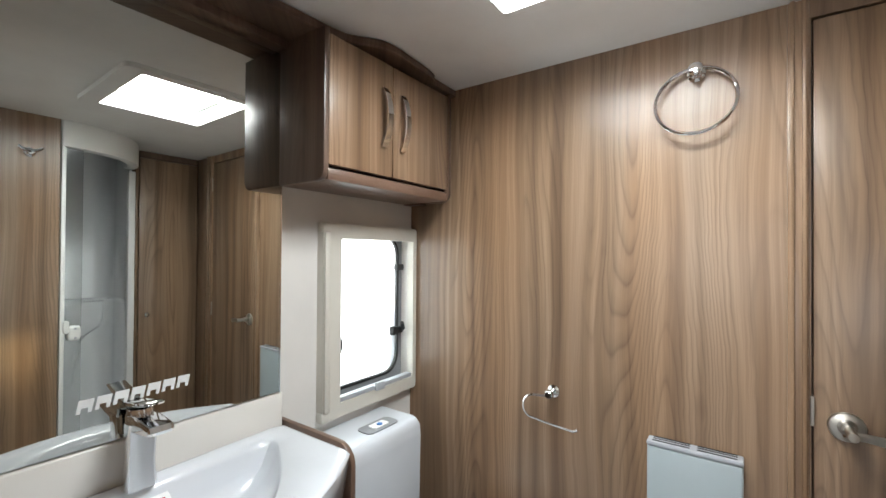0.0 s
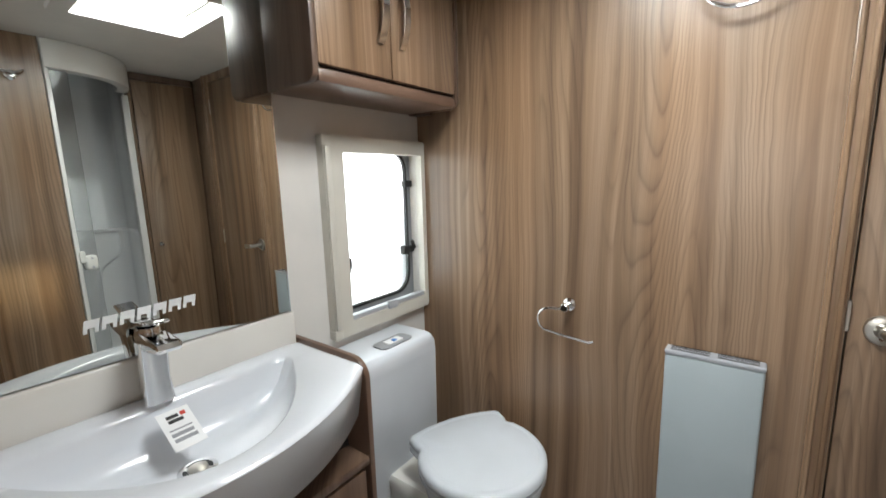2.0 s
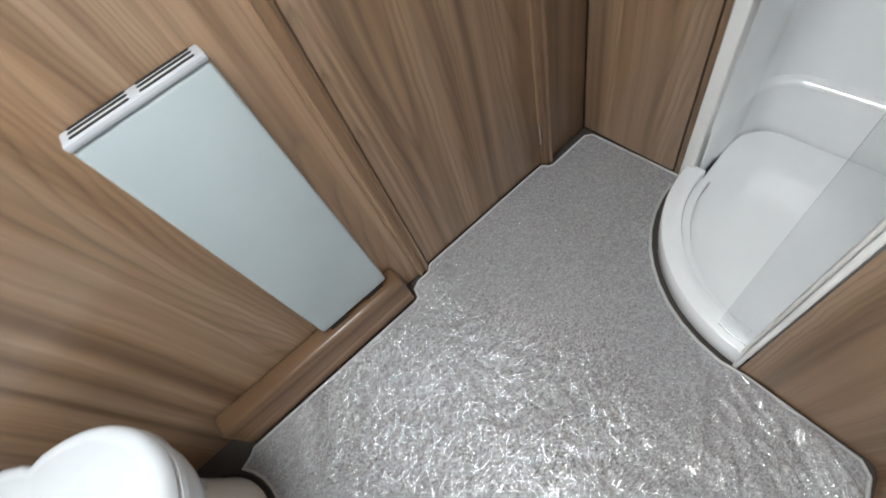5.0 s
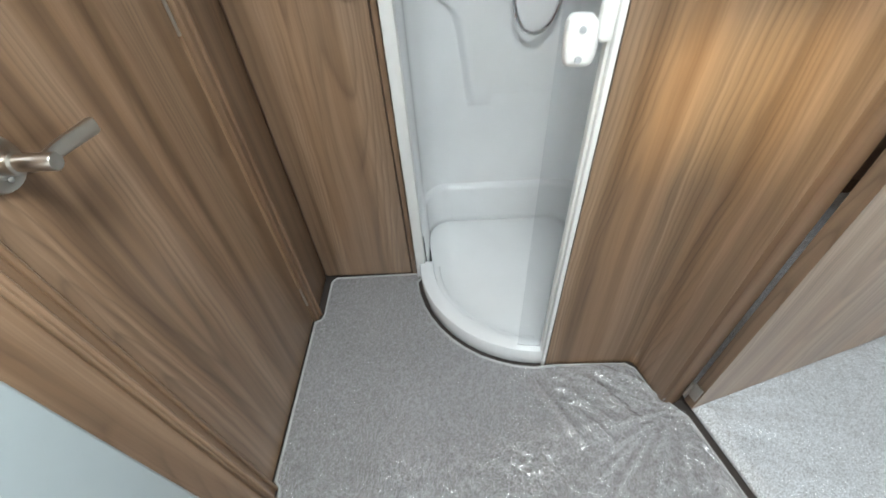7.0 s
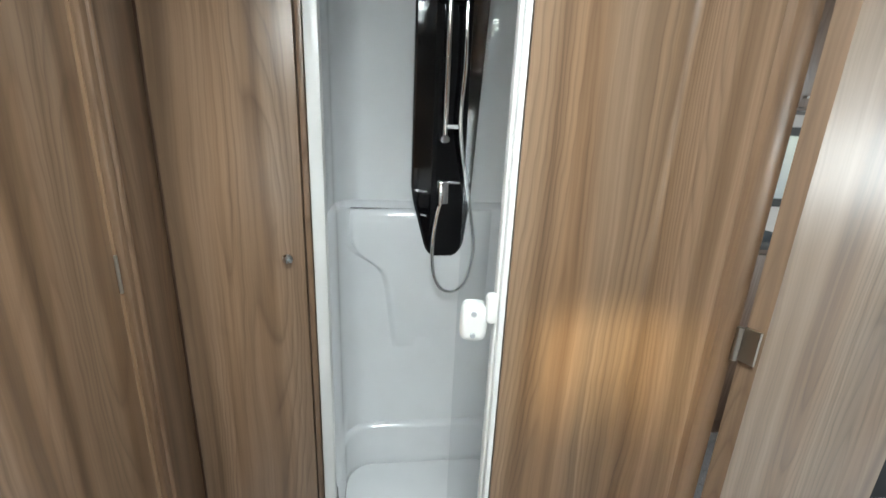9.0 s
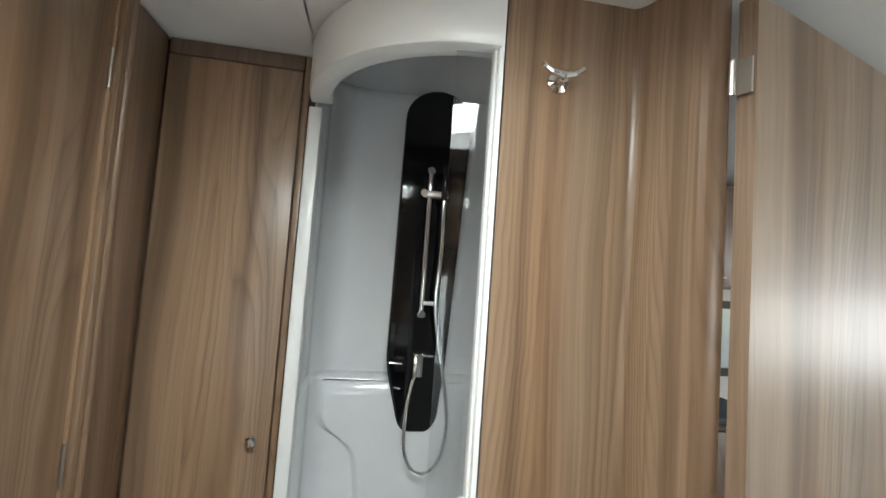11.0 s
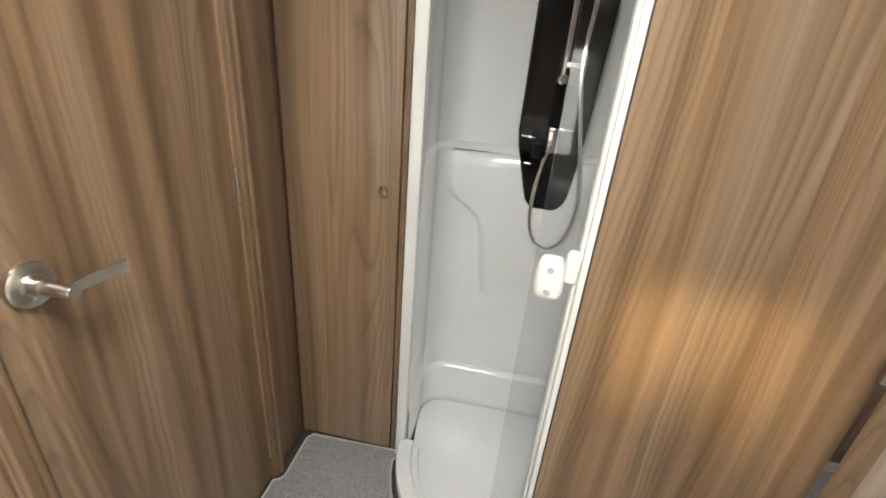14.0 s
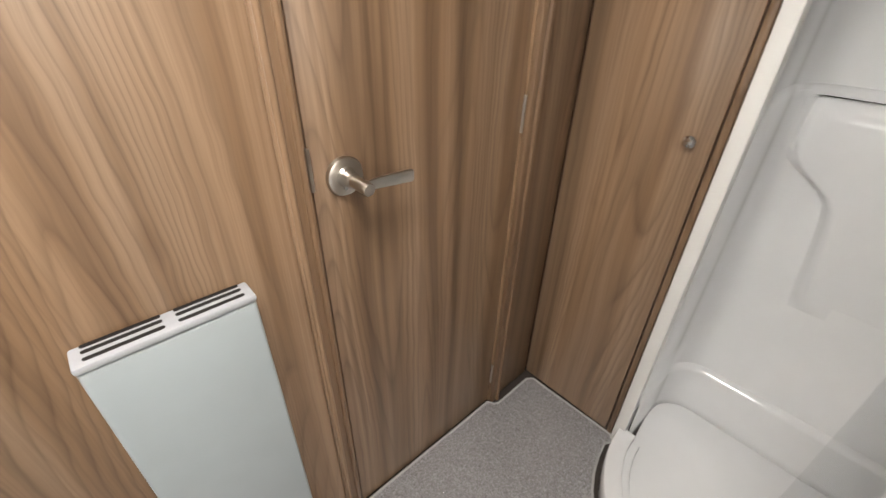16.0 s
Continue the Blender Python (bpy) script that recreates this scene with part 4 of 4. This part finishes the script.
tube(bm, pts, 0.0048, 10, flat=0.55)
part("wire_bar", bm, CHROME, roll)


# ---- doors ----
def lever_set(parent, face, out, along, z, lever_len=0.108):
    """A round rose with a neck and a flat lever."""
    f, o, a = Vector(face), Vector(out), Vector(along)
    bm = B()
    lathe(bm, f, o, [(0, 0.033), (0.004, 0.034), (0.008, 0.032), (0.010, 0.026)], 32)
    rose = part("rose", bm, SATIN, parent, "satin nickel rose", 45)
    bm = B()
    lathe(bm, f + o * 0.009, o, [(0, 0.019), (0.005, 0.0145), (0.022, 0.0135), (0.024, 0.0105), (0.066, 0.0105), (0.0675, 0.0095), (0.068, 0.0002)], 24)
    part("neck", bm, SATIN, rose, "", 35)
    bm = B()
    # flat tapered blade that springs from the neck and leans back to the door
    p0 = f + o * 0.066
    pts = [p0 - a * 0.002, p0 + a * 0.020 - o * 0.002, p0 + a * 0.050 - o * 0.007 - Vector((0, 0, 0.004)), p0 + a * 0.100 - o * 0.011 - Vector((0, 0, 0.010)), p0 + a * 0.105 - o * 0.0115 - Vector((0, 0, 0.0105))]
    rings = []
    for p, w in zip(pts, (0.008, 0.009, 0.0105, 0.0115, 0.0095)):
        ring = []
        for k in range(12):
            an = 2 * math.pi * k / 12
            cz, co = math.sin(an), math.cos(an)
            ring.append(bm.verts.new(p + Vector((0, 0, math.copysign(abs(cz) ** 0.6, cz) * w)) + o * (0.0035 * math.copysign(abs(co) ** 0.6, co) - 0.004)))
        rings.append(ring)
    for r0, r1 in zip(rings, rings[1:]):
        for k in range(12):
            bm.faces.new((r0[k], r0[(k + 1) % 12], r1[(k + 1) % 12], r1[k]))
    bm.faces.new(rings[0])
    bm.faces.new(rings[-1])
    bmesh.ops.recalc_face_normals(bm, faces=bm.faces)
    part("lever", bm, SATIN, rose, "polished nickel lever", 50)
    bm = B()
    lathe(bm, f + o * 0.008 + Vector((0, 0, -0.018)) - a * 0.004, o, [(0, 0.0045), (0.004, 0.004)], 12)
    part("lock_pin", bm, CHROME, rose)


door = thing("door_1", (DX0, WY, 0), "closed walnut laminate door with satin lever handle", "door", kind="structure")
bm = B()
box(bm, DX0 + 0.004, DX1 - 0.002, WY + 0.004, WY + 0.028, 0.006, DZ - 0.004, 0.003)
leaf = part("leaf", bm, WOOD_DOOR, door)
lever_set(door, (0.918, WY + 0.004, 0.976), (0, -1, 0), (1, 0, 0), 1.0)
for z in (1.80, 1.00, 0.14):
    bm = B()
    tube(bm, [(DX1 - 0.001, WY + 0.001, z - 0.042), (DX1 - 0.001, WY + 0.001, z + 0.042)], 0.0035, 10)
    part("hinge", bm, SATIN, door)
bm = B()
box(bm, DX0 - 0.002, DX0 + 0.005, WY - 0.004, WY + 0.012, 0.965, 1.035, 0.001, 1)
part("strike_plate", bm, SATIN, door)

locker = thing("locker_door", (KX, 1.3, 0), "tall walnut laminate locker door with small chrome knob", "locker door")
bm = B()
box(bm, KX - 0.002, KX + 0.018, 1.164, 1.495, 0.012, CZ - 0.045, 0.003)
part("leaf", bm, WOOD_DOOR, locker)
bm = B()
lathe(bm, (KX - 0.002, 1.205, 0.975), (-1, 0, 0), [(0, 0.009), (0.010, 0.008), (0.013, 0.012), (0.021, 0.0135), (0.026, 0.009), (0.027, 0.0005)], 20)
part("knob", bm, CHROME, locker, "small round chrome knob")
bm = B()
box(bm, KX - 0.001, KX + 0.018, SC[1] + SR + 0.018, 1.160, 0, CZ - 0.002, 0.003)
structure("locker_stile", bm, WOOD_PANEL, "walnut stile beside the shower", "trim")
bm = B()
box(bm, KX - 0.001, KX + 0.018, 1.162, WY - 0.004, CZ - 0.042, CZ - 0.002, 0.003)
structure("locker_head", bm, WOOD_DARK, "dark walnut rail over the locker door", "trim")

# open door of the doorway
ldir = Vector((0.300, -0.954, 0)).normalized()
lnorm = Vector((-ldir.y, ldir.x, 0))
ld = thing("door_2", HINGE, "open walnut laminate door swung out into the lounge", "door", kind="structure")
bm = B()
LEN, TH = 0.74, 0.030
foot = HINGE + ldir * 0.005
c = [foot, foot + ldir * LEN, foot + ldir * LEN + lnorm * TH, foot + lnorm * TH]
prism(bm, [(p.x, p.y) for p in c], 0.022, 1.93, "z", 0.003)
part("leaf", bm, WOOD_LEAF, ld)
hf = HINGE + ldir * (LEN - 0.225) + Vector((0, 0, 1.0))
lever_set(ld, hf, -lnorm, -ldir, 1.0)
for z in (1.79, 1.0, 0.10):
    bm = B()
    k = HINGE + lnorm * (TH - 0.004)
    tube(bm, [(k.x, k.y + 0.012, z - 0.03), (k.x, k.y + 0.012, z + 0.03)], 0.005, 10)
    e0 = HINGE + lnorm * 0.002
    prism(bm, [(e0.x, e0.y + 0.0005), (k.x, k.y + 0.0005), (k.x, k.y + 0.004), (e0.x, e0.y + 0.004)], z - 0.03, z + 0.03, "z")
    part("hinge", bm, SATIN, ld, "", 30)

# robe hook on the flank panel
hook = thing("robe_hook", (RX, 0.62, 1.83), "chrome double robe hook on the panel", "hook")
bm = B()
lathe(bm, (RX, 0.615, 1.808), (-1, 0, 0), [(0, 0.020), (0.005, 0.020), (0.009, 0.011), (0.030, 0.010)], 20)
part("mount", bm, CHROME, hook)
bm = B()
tube(bm, [(RX - 0.028, 0.575, 1.829), (RX - 0.030, 0.59, 1.817), (RX - 0.030, 0.615, 1.811), (RX - 0.030, 0.64, 1.817), (RX - 0.028, 0.655, 1.829)], [0.005, 0.006, 0.009, 0.006, 0.005], 10)
part("prong", bm, CHROME, hook)

# ---- shower ----
sh = thing("shower_cubicle", (SC[0], SC[1], 0), "white moulded quadrant shower cubicle with curved opening", "shower")
A0, A1 = 90, 180


def arc(r, a):
    return (SC[0] + r * math.cos(radians(a)), SC[1] + r * math.sin(radians(a)))


SY0, SY1 = 0.42, SC[1] + SR - 0.004
bm = B()
# tray: raised curved lip and a sunken floor
outer = [arc(SR, a) for a in range(A0, A1 + 1, 5)]
inner = [arc(SR - 0.050, a) for a in range(A0, A1 + 1, 5)]
ps = outer + inner[::-1]
prism(bm, ps, 0.0, 0.075, "z", 0.006, 2)
tray = part("tray_lip", bm, SHOWER, sh, "curved white tray lip", 40)
bm = B()
step_o = [arc(SR - 0.049, a) for a in range(A0 + 2, A1 - 1, 4)]
step_i = [arc(SR - 0.074, a) for a in range(A0 + 2, A1 - 1, 4)]
prism(bm, step_o + step_i[::-1], 0.029, 0.058, "z", 0.006, 2)
part("tray_step", bm, SHOWER, sh, "lower inner ridge of the tray", 40)
bm = B()
inner2 = [arc(SR - 0.048, a) for a in range(A0, A1 + 1, 5)]
prism(bm, inner2 + [(RX + 0.05, SY0), (BX, SY0), (BX, SY1)], 0.0, 0.030, "z")
part("tray_floor", bm, SHOWER, sh, "", 40)
# moulded wall: one outline with rounded corners, bench step low down and a shelf step
bm = B()


def wall_line(inset, z):
    r = 0.09
    x1, y0, y1 = BX - inset, SY0 + inset, SY1 - inset * 0.3
    pts = [(KX + 0.012, y1)]
    pts += [(x1 - r + r * math.sin(radians(a)), y1 - r + r * math.cos(radians(a))) for a in range(0, 91, 15)]
    pts += [(x1 - r + r * math.cos(radians(a)), y0 + r - r * math.sin(radians(a))) for a in range(0, 91, 15)]
    pts += [(1.228, y0), (1.220, y0 + 0.02), (1.216, SC[1] - 0.004)]
    return [bm.verts.new((x, y, z)) for x, y in pts]


rows = [wall_line(i, z) for i, z in ((0.10, 0.025), (0.09, 0.05), (0.085, 0.180), (0.080, 0.192), (0.062, 0.200), (0.055, 0.30), (0.045, 0.98), (0.043, 1.045), (0.035, 1.060), (0.0, 1.068), (0.0, 1.5), (0.0, 2.04), (0.012, 2.075))]
for a, b in zip(rows, rows[1:]):
    for k in range(len(a) - 1):
        bm.faces.new((a[k], a[k + 1], b[k + 1], b[k]))
bmesh.ops.recalc_face_normals(bm, faces=bm.faces)
walls = part("wall_moulding", bm, SHOWER, sh, "", 50)
sol = walls.modifiers.new("thick", "SOLIDIFY")
sol.thickness, sol.offset = 0.006, 1.0
bm = B()
prism(bm, [arc(SR + 0.01, a) for a in range(A0, A1 + 1, 10)] + [(RX + 0.04, SY0 - 0.01), (BX + 0.01, SY0 - 0.01), (BX + 0.01, SY1)], 2.070, 2.082, "z")
part("roof_panel", bm, SHOWER, sh)
# raised pad of the back wall: its slanting edge runs down from the shelf and dies out low down
def back_x(y, z):
    inset = 0.045 + (0.98 - z) * 0.0147
    over = max(0.0, y - (SY1 - inset * 0.3 - 0.09))
    return BX - inset - 0.09 + math.sqrt(max(0.0, 0.0081 - over * over))


bm = B()
edge = [(1.062, 1.050, 0.010), (1.078, 1.043, 0.027), (1.079, 1.00, 0.031), (1.078, 0.94, 0.031), (1.066, 0.908, 0.031), (1.050, 0.890, 0.031), (1.010, 0.862, 0.031),
        (0.978, 0.838, 0.031), (0.958, 0.810, 0.031), (0.948, 0.770, 0.031), (0.938, 0.70, 0.031), (0.931, 0.64, 0.031), (0.926, 0.59, 0.030), (0.922, 0.56, 0.023), (0.920, 0.54, 0.010), (0.919, 0.522, 0.0005)]
loft = []
for y, z, d in edge:
    flat = BX - 0.045 - (0.98 - z) * 0.0147
    low = max(0.0, min(1.0, (z - 0.56) / 0.30))
    line = [(back_x(y + 0.018, z) + 0.004, y + 0.018), (back_x(y + 0.010, z) - 0.10 * d, y + 0.010), (flat - 0.5 * d, y), (flat - 0.9 * d, y - 0.010), (flat - 1.0 * d, y - 0.020), (flat - min(d, 0.020) * low, 0.845), (flat - min(d, 0.020) * low, 0.64), (flat - min(0.5 * d, 0.01) * low, 0.60), (flat + 0.004, 0.58)]
    loft.append([bm.verts.new((x, yy, z)) for x, yy in line])
for a, b in zip(loft, loft[1:]):
    for k in range(len(a) - 1):
        bm.faces.new((a[k], b[k], b[k + 1], a[k + 1]))
bm.faces.new(loft[0])
bmesh.ops.recalc_face_normals(bm, faces=bm.faces)
part("moulded_pad", bm, SHOWER, sh, "", 75)
# jambs
for a, dx, dy, nm in ((90, 0.0, 0.0, "l"), (180, 0.0, 0.0, "r")):
    bm = B()
    x, y = arc(SR, a)
    if nm == "l":
        box(bm, x - 0.014, x + 0.026, y - 0.020, y + 0.014, 0.0, 1.845, 0.004)
    else:
        box(bm, x - 0.006, x + 0.024, y - 0.004, y + 0.007, 0.0, CZ - 0.002, 0.003)
        box(bm, x + 0.002, x + 0.024, y + 0.0075, y + 0.014, 0.07, CZ - 0.002, 0.002)
    part("jamb", bm, JAMB, sh, "white aluminium jamb")
# curved head
bm = B()
outer = [arc(SR + 0.012, a) for a in range(A0, A1 + 1, 5)]
inner = [arc(SR - 0.045, a) for a in range(A0, A1 + 1, 5)]
prism(bm, outer + inner[::-1], 1.858, CZ - 0.001, "z", 0.008, 2)
part("head_track", bm, JAMB, sh, "curved white head track", 40)
# curved sliding acrylic door, pushed to the flank side
bm = B()
o1 = [arc(SR - 0.018, a) for a in (167.5, 169, 171, 173, 175, 177, 179)]
o2 = [arc(SR - 0.022, a) for a in (167.5, 169, 171, 173, 175, 177, 179)]
prism(bm, o1 + o2[::-1], 0.078, 1.858, "z")
g = part("sliding_door", bm, GLASS, sh, "curved clear acrylic sliding door", 40)
g.visible_shadow = False
for r0, r1 in ((SR - 0.018, SR + 0.006), (SR - 0.022, SR - 0.048)):
    # rounded block, domed towards its middle
    bm = B()
    rings = []
    for shrink, depth in ((0.0, 0.0), (0.0, 0.55), (0.0025, 0.8), (0.006, 0.94), (0.012, 1.0)):
        ring = []
        for k in range(28):
            a = 2 * math.pi * k / 28
            ca, sa = math.cos(a), math.sin(a)
            u = math.copysign(abs(ca) ** 0.45, ca) * (0.0265 - shrink)
            w = math.copysign(abs(sa) ** 0.6, sa) * (0.036 - shrink)
            q = arc(r0 + (r1 - r0) * depth, 172.3 + math.degrees(u / SR))
            ring.append(bm.verts.new((q[0], q[1], 0.969 + w)))
        rings.append(ring)
    for a, b in zip(rings, rings[1:]):
        for k in range(28):
            bm.faces.new((a[k], a[(k + 1) % 28], b[(k + 1) % 28], b[k]))
    bm.faces.new(rings[0])
    bm.faces.new(rings[-1])
    bmesh.ops.recalc_face_normals(bm, faces=bm.faces)
    hd = part("door_pull", bm, JAMB, g, "white plastic pull", 50)
    if r0 > SR - 0.03:
        for z in (0.948, 0.992):
            bm = B()
            q = arc(r1 - 0.001, 172.2)
            lathe(bm, (q[0], q[1], z), (math.cos(radians(172.2)), math.sin(radians(172.2)), 0), [(0, 0.006), (0.003, 0.005)], 12)
            part("screw", bm, GRILLE, hd)

# rounded white block on the flank-side jamb
bm = B()
prism(bm, rounded(0.7365, 0.760, 0.972, 1.032, 0.010, 5), RX - 0.006, RX + 0.012, "x", 0.005, 3)
part("jamb_block", bm, JAMB, sh, "white rounded block", 50)

# black shower column
col = thing("shower_column", (BX, 0.75, 0.9), "gloss black shower column with chrome riser rail", "shower column")
PY = 0.757
bm = B()
top = [(PY - 0.008 + 0.118 * math.cos(radians(a)), 1.965 + 0.105 * math.sin(radians(a))) for a in range(0, 181, 12)]
low = [(PY + 0.115, 1.13), (PY + 0.108, 1.08), (PY + 0.070, 0.935), (PY + 0.062, 0.912), (PY + 0.050, 0.896), (PY + 0.034, 0.887), (PY - 0.030, 0.887), (PY - 0.046, 0.895), (PY - 0.060, 0.912), (PY - 0.070, 0.935), (PY - 0.086, 1.08), (PY - 0.088, 1.13)]
prism(bm, top + low[::-1], BX - 0.076, BX - 0.002, "x", 0.008, 3)
blk = part("panel", bm, BLACK, col, "gloss black panel", 12)
for z in (1.117, 1.035):
    bm = B()
    tube(bm, [(BX - 0.078, PY + 0.106 - (1.13 - z) * 0.25, z), (BX - 0.079, PY + 0.062, z - 0.003)], 0.0028, 8)
    part("trim_line", bm, CHROME, blk, "thin chrome line")
bm = B()
RXX = BX - 0.105
tube(bm, [(RXX, PY + 0.012, 1.285), (RXX, PY + 0.012, 1.775)], 0.0085, 14)
part("riser_rail", bm, CHROME, col)
for z in (1.285, 1.775):
    bm = B()
    lathe(bm, (BX - 0.068, PY + 0.012, z), (-1, 0, 0), [(0, 0.012), (0.03, 0.011), (0.045, 0.014), (0.05, 0.010)], 16)
    part("rail_end", bm, CHROME, col)
bm = B()
box(bm, RXX - 0.014, RXX + 0.014, PY - 0.050, PY + 0.028, 1.682, 1.704, 0.004)
lathe(bm, (RXX - 0.01, PY + 0.030, 1.693), (-1, 0.3, 0), [(0, 0.012), (0.012, 0.012)], 16)
part("slider", bm, SATIN, col)
bm = B()
box(bm, RXX - 0.012, RXX + 0.012, PY - 0.035, PY + 0.010, 1.318, 1.330, 0.003)
part("hose_guide", bm, JAMB, col)
bm = B()
lathe(bm, (RXX - 0.03, PY - 0.034, 1.69), (0.0, 0, 1), [(-0.02, 0.010), (0.0, 0.012), (0.05, 0.011), (0.10, 0.012)], 14)
part("hand_shower", bm, BLACK, col, "dark hand shower")
bm = B()
box(bm, BX - 0.101, BX - 0.076, PY - 0.008, PY + 0.026, 1.075, 1.150, 0.006, 2)
box(bm, BX - 0.094, BX - 0.078, PY - 0.045, PY + 0.0, 1.142, 1.150, 0.002)
part("mixer_valve", bm, CHROME, col, "chrome mixer valve")
bm = B()
hp = [(RXX - 0.03, PY - 0.034, 1.67), (RXX - 0.032, PY - 0.036, 1.5), (RXX - 0.03, PY - 0.030, 1.33)]
hp += [(RXX - 0.02, PY - 0.055, 1.18), (RXX - 0.012, PY - 0.088, 1.02), (RXX - 0.012, PY - 0.098, 0.92), (RXX - 0.012, PY - 0.078, 0.815), (RXX - 0.012, PY - 0.035, 0.772), (RXX - 0.012, PY + 0.010, 0.785), (RXX - 0.012, PY + 0.038, 0.85), (RXX - 0.005, PY + 0.040, 0.95), (RXX + 0.008, PY + 0.025, 1.05), (RXX + 0.016, PY + 0.012, 1.085)]
fine = []
for k in range(len(hp) - 1):
    p0, p1, p2, p3 = (Vector(hp[max(0, min(len(hp) - 1, k + j))]) for j in (-1, 0, 1, 2))
    for s in range(5):
        t = s / 5
        fine.append(0.5 * ((2 * p1) + (p2 - p0) * t + (2 * p0 - 5 * p1 + 4 * p2 - p3) * t * t + (3 * p1 - p0 - 3 * p2 + p3) * t ** 3))
tube(bm, fine + [Vector(hp[-1])], 0.0062, 10)
part("hose", bm, CHROME, col, "ribbed chrome hose")

# dark seat base in the lounge
seat = thing("lounge_seat", (1.9, -1.4, 0), "dark upholstered lounge seat base", "seat")
bm = B()
box(bm, 1.55, 2.35, -2.2, -0.75, 0.0, 0.42, 0.03, 3)
part("base", bm, LOUNGE_DARK, seat)

# kitchen side of the lounge, seen past the hinges of the open door
lw = thing("window_2", (2.4, -1.02, 1.2), "small bright lounge window over a dark worktop", "window", kind="structure")
bm = B()
ring_frame(bm, rounded(LW[0] - 0.03, LW[1] + 0.03, LW[2] - 0.03, LW[3] + 0.03, 0.03), rounded(LW[0] + 0.01, LW[1] - 0.01, LW[2] + 0.01, LW[3] - 0.01, 0.02), 2.385, 2.3995, "x")
part("window_frame", bm, RUBBER, lw)
bm = B()
prism(bm, rounded(LW[0] - 0.02, LW[1] + 0.02, LW[2] - 0.02, LW[3] + 0.02, 0.03), 2.432, 2.437, "x")
p = part("pane", bm, PANE, lw, "frosted acrylic pane")
p.visible_shadow = False
ku = thing("kitchen_unit", (2.12, -0.5, 0), "dark walnut kitchen base unit against the lounge wall", "cabinet")
bm = B()
box(bm, 1.95, 2.399, -0.742, 0.30, 0.0, 0.90)
part("body", bm, WOOD_DARK, ku)
bm = B()
box(bm, 1.93, 2.399, -0.745, 0.305, 0.901, 0.935, 0.006)
part("worktop", bm, RUBBER, ku, "dark worktop")
for y0, y1 in ((-0.735, -0.40), (-0.396, -0.06), (-0.056, 0.28)):
    bm = B()
    box(bm, 1.932, 1.9495, y0, y1, 0.09, 0.88, 0.003)
    part("door", bm, WOOD_UNIT, ku)
ko = thing("kitchen_wall_cabinet", (2.2, -0.9, 1.45), "dark walnut overhead kitchen cupboard above the window", "cabinet")
bm = B()
box(bm, 2.14, 2.399, -1.45, -0.30, 1.45, 1.93)
part("body", bm, WOOD_DARK, ko)
for y0, y1 in ((-1.445, -1.07), (-1.066, -0.69), (-0.686, -0.305)):
    bm = B()
    box(bm, 2.122, 2.1395, y0, y1, 1.46, 1.90, 0.003)
    d = part("door", bm, WOOD_UNIT, ko)
    bm = B()
    tube(bm, [(2.112, y0 + 0.05, 1.50), (2.112, y1 - 0.05, 1.50)], 0.005, 8)
    for yy in (y0 + 0.06, y1 - 0.06):
        tube(bm, [(2.1225, yy, 1.50), (2.112, yy, 1.50)], 0.004, 8)
    part("handle", bm, CHROME, d)

# unseen side window, added to hold the lamp that brightens door_2
ls = thing("added_side_window", (-1.2, -2.15, 1.28), "unseen frosted side window added for the lamp that brightens the open door", "window", kind="structure")
bm = B()
ring_frame(bm, rounded(LS[0] - 0.03, LS[1] + 0.03, LS[2] - 0.03, LS[3] + 0.03, 0.03), rounded(LS[0] + 0.01, LS[1] - 0.01, LS[2] + 0.01, LS[3] - 0.01, 0.02), -1.1695, -1.155, "x")
part("window_frame", bm, FRAME, ls)
bm = B()
prism(bm, rounded(LS[0] - 0.02, LS[1] + 0.02, LS[2] - 0.02, LS[3] + 0.02, 0.03), -1.212, -1.206, "x")
p = part("pane", bm, PANE, ls, "frosted acrylic pane")
p.visible_shadow = False
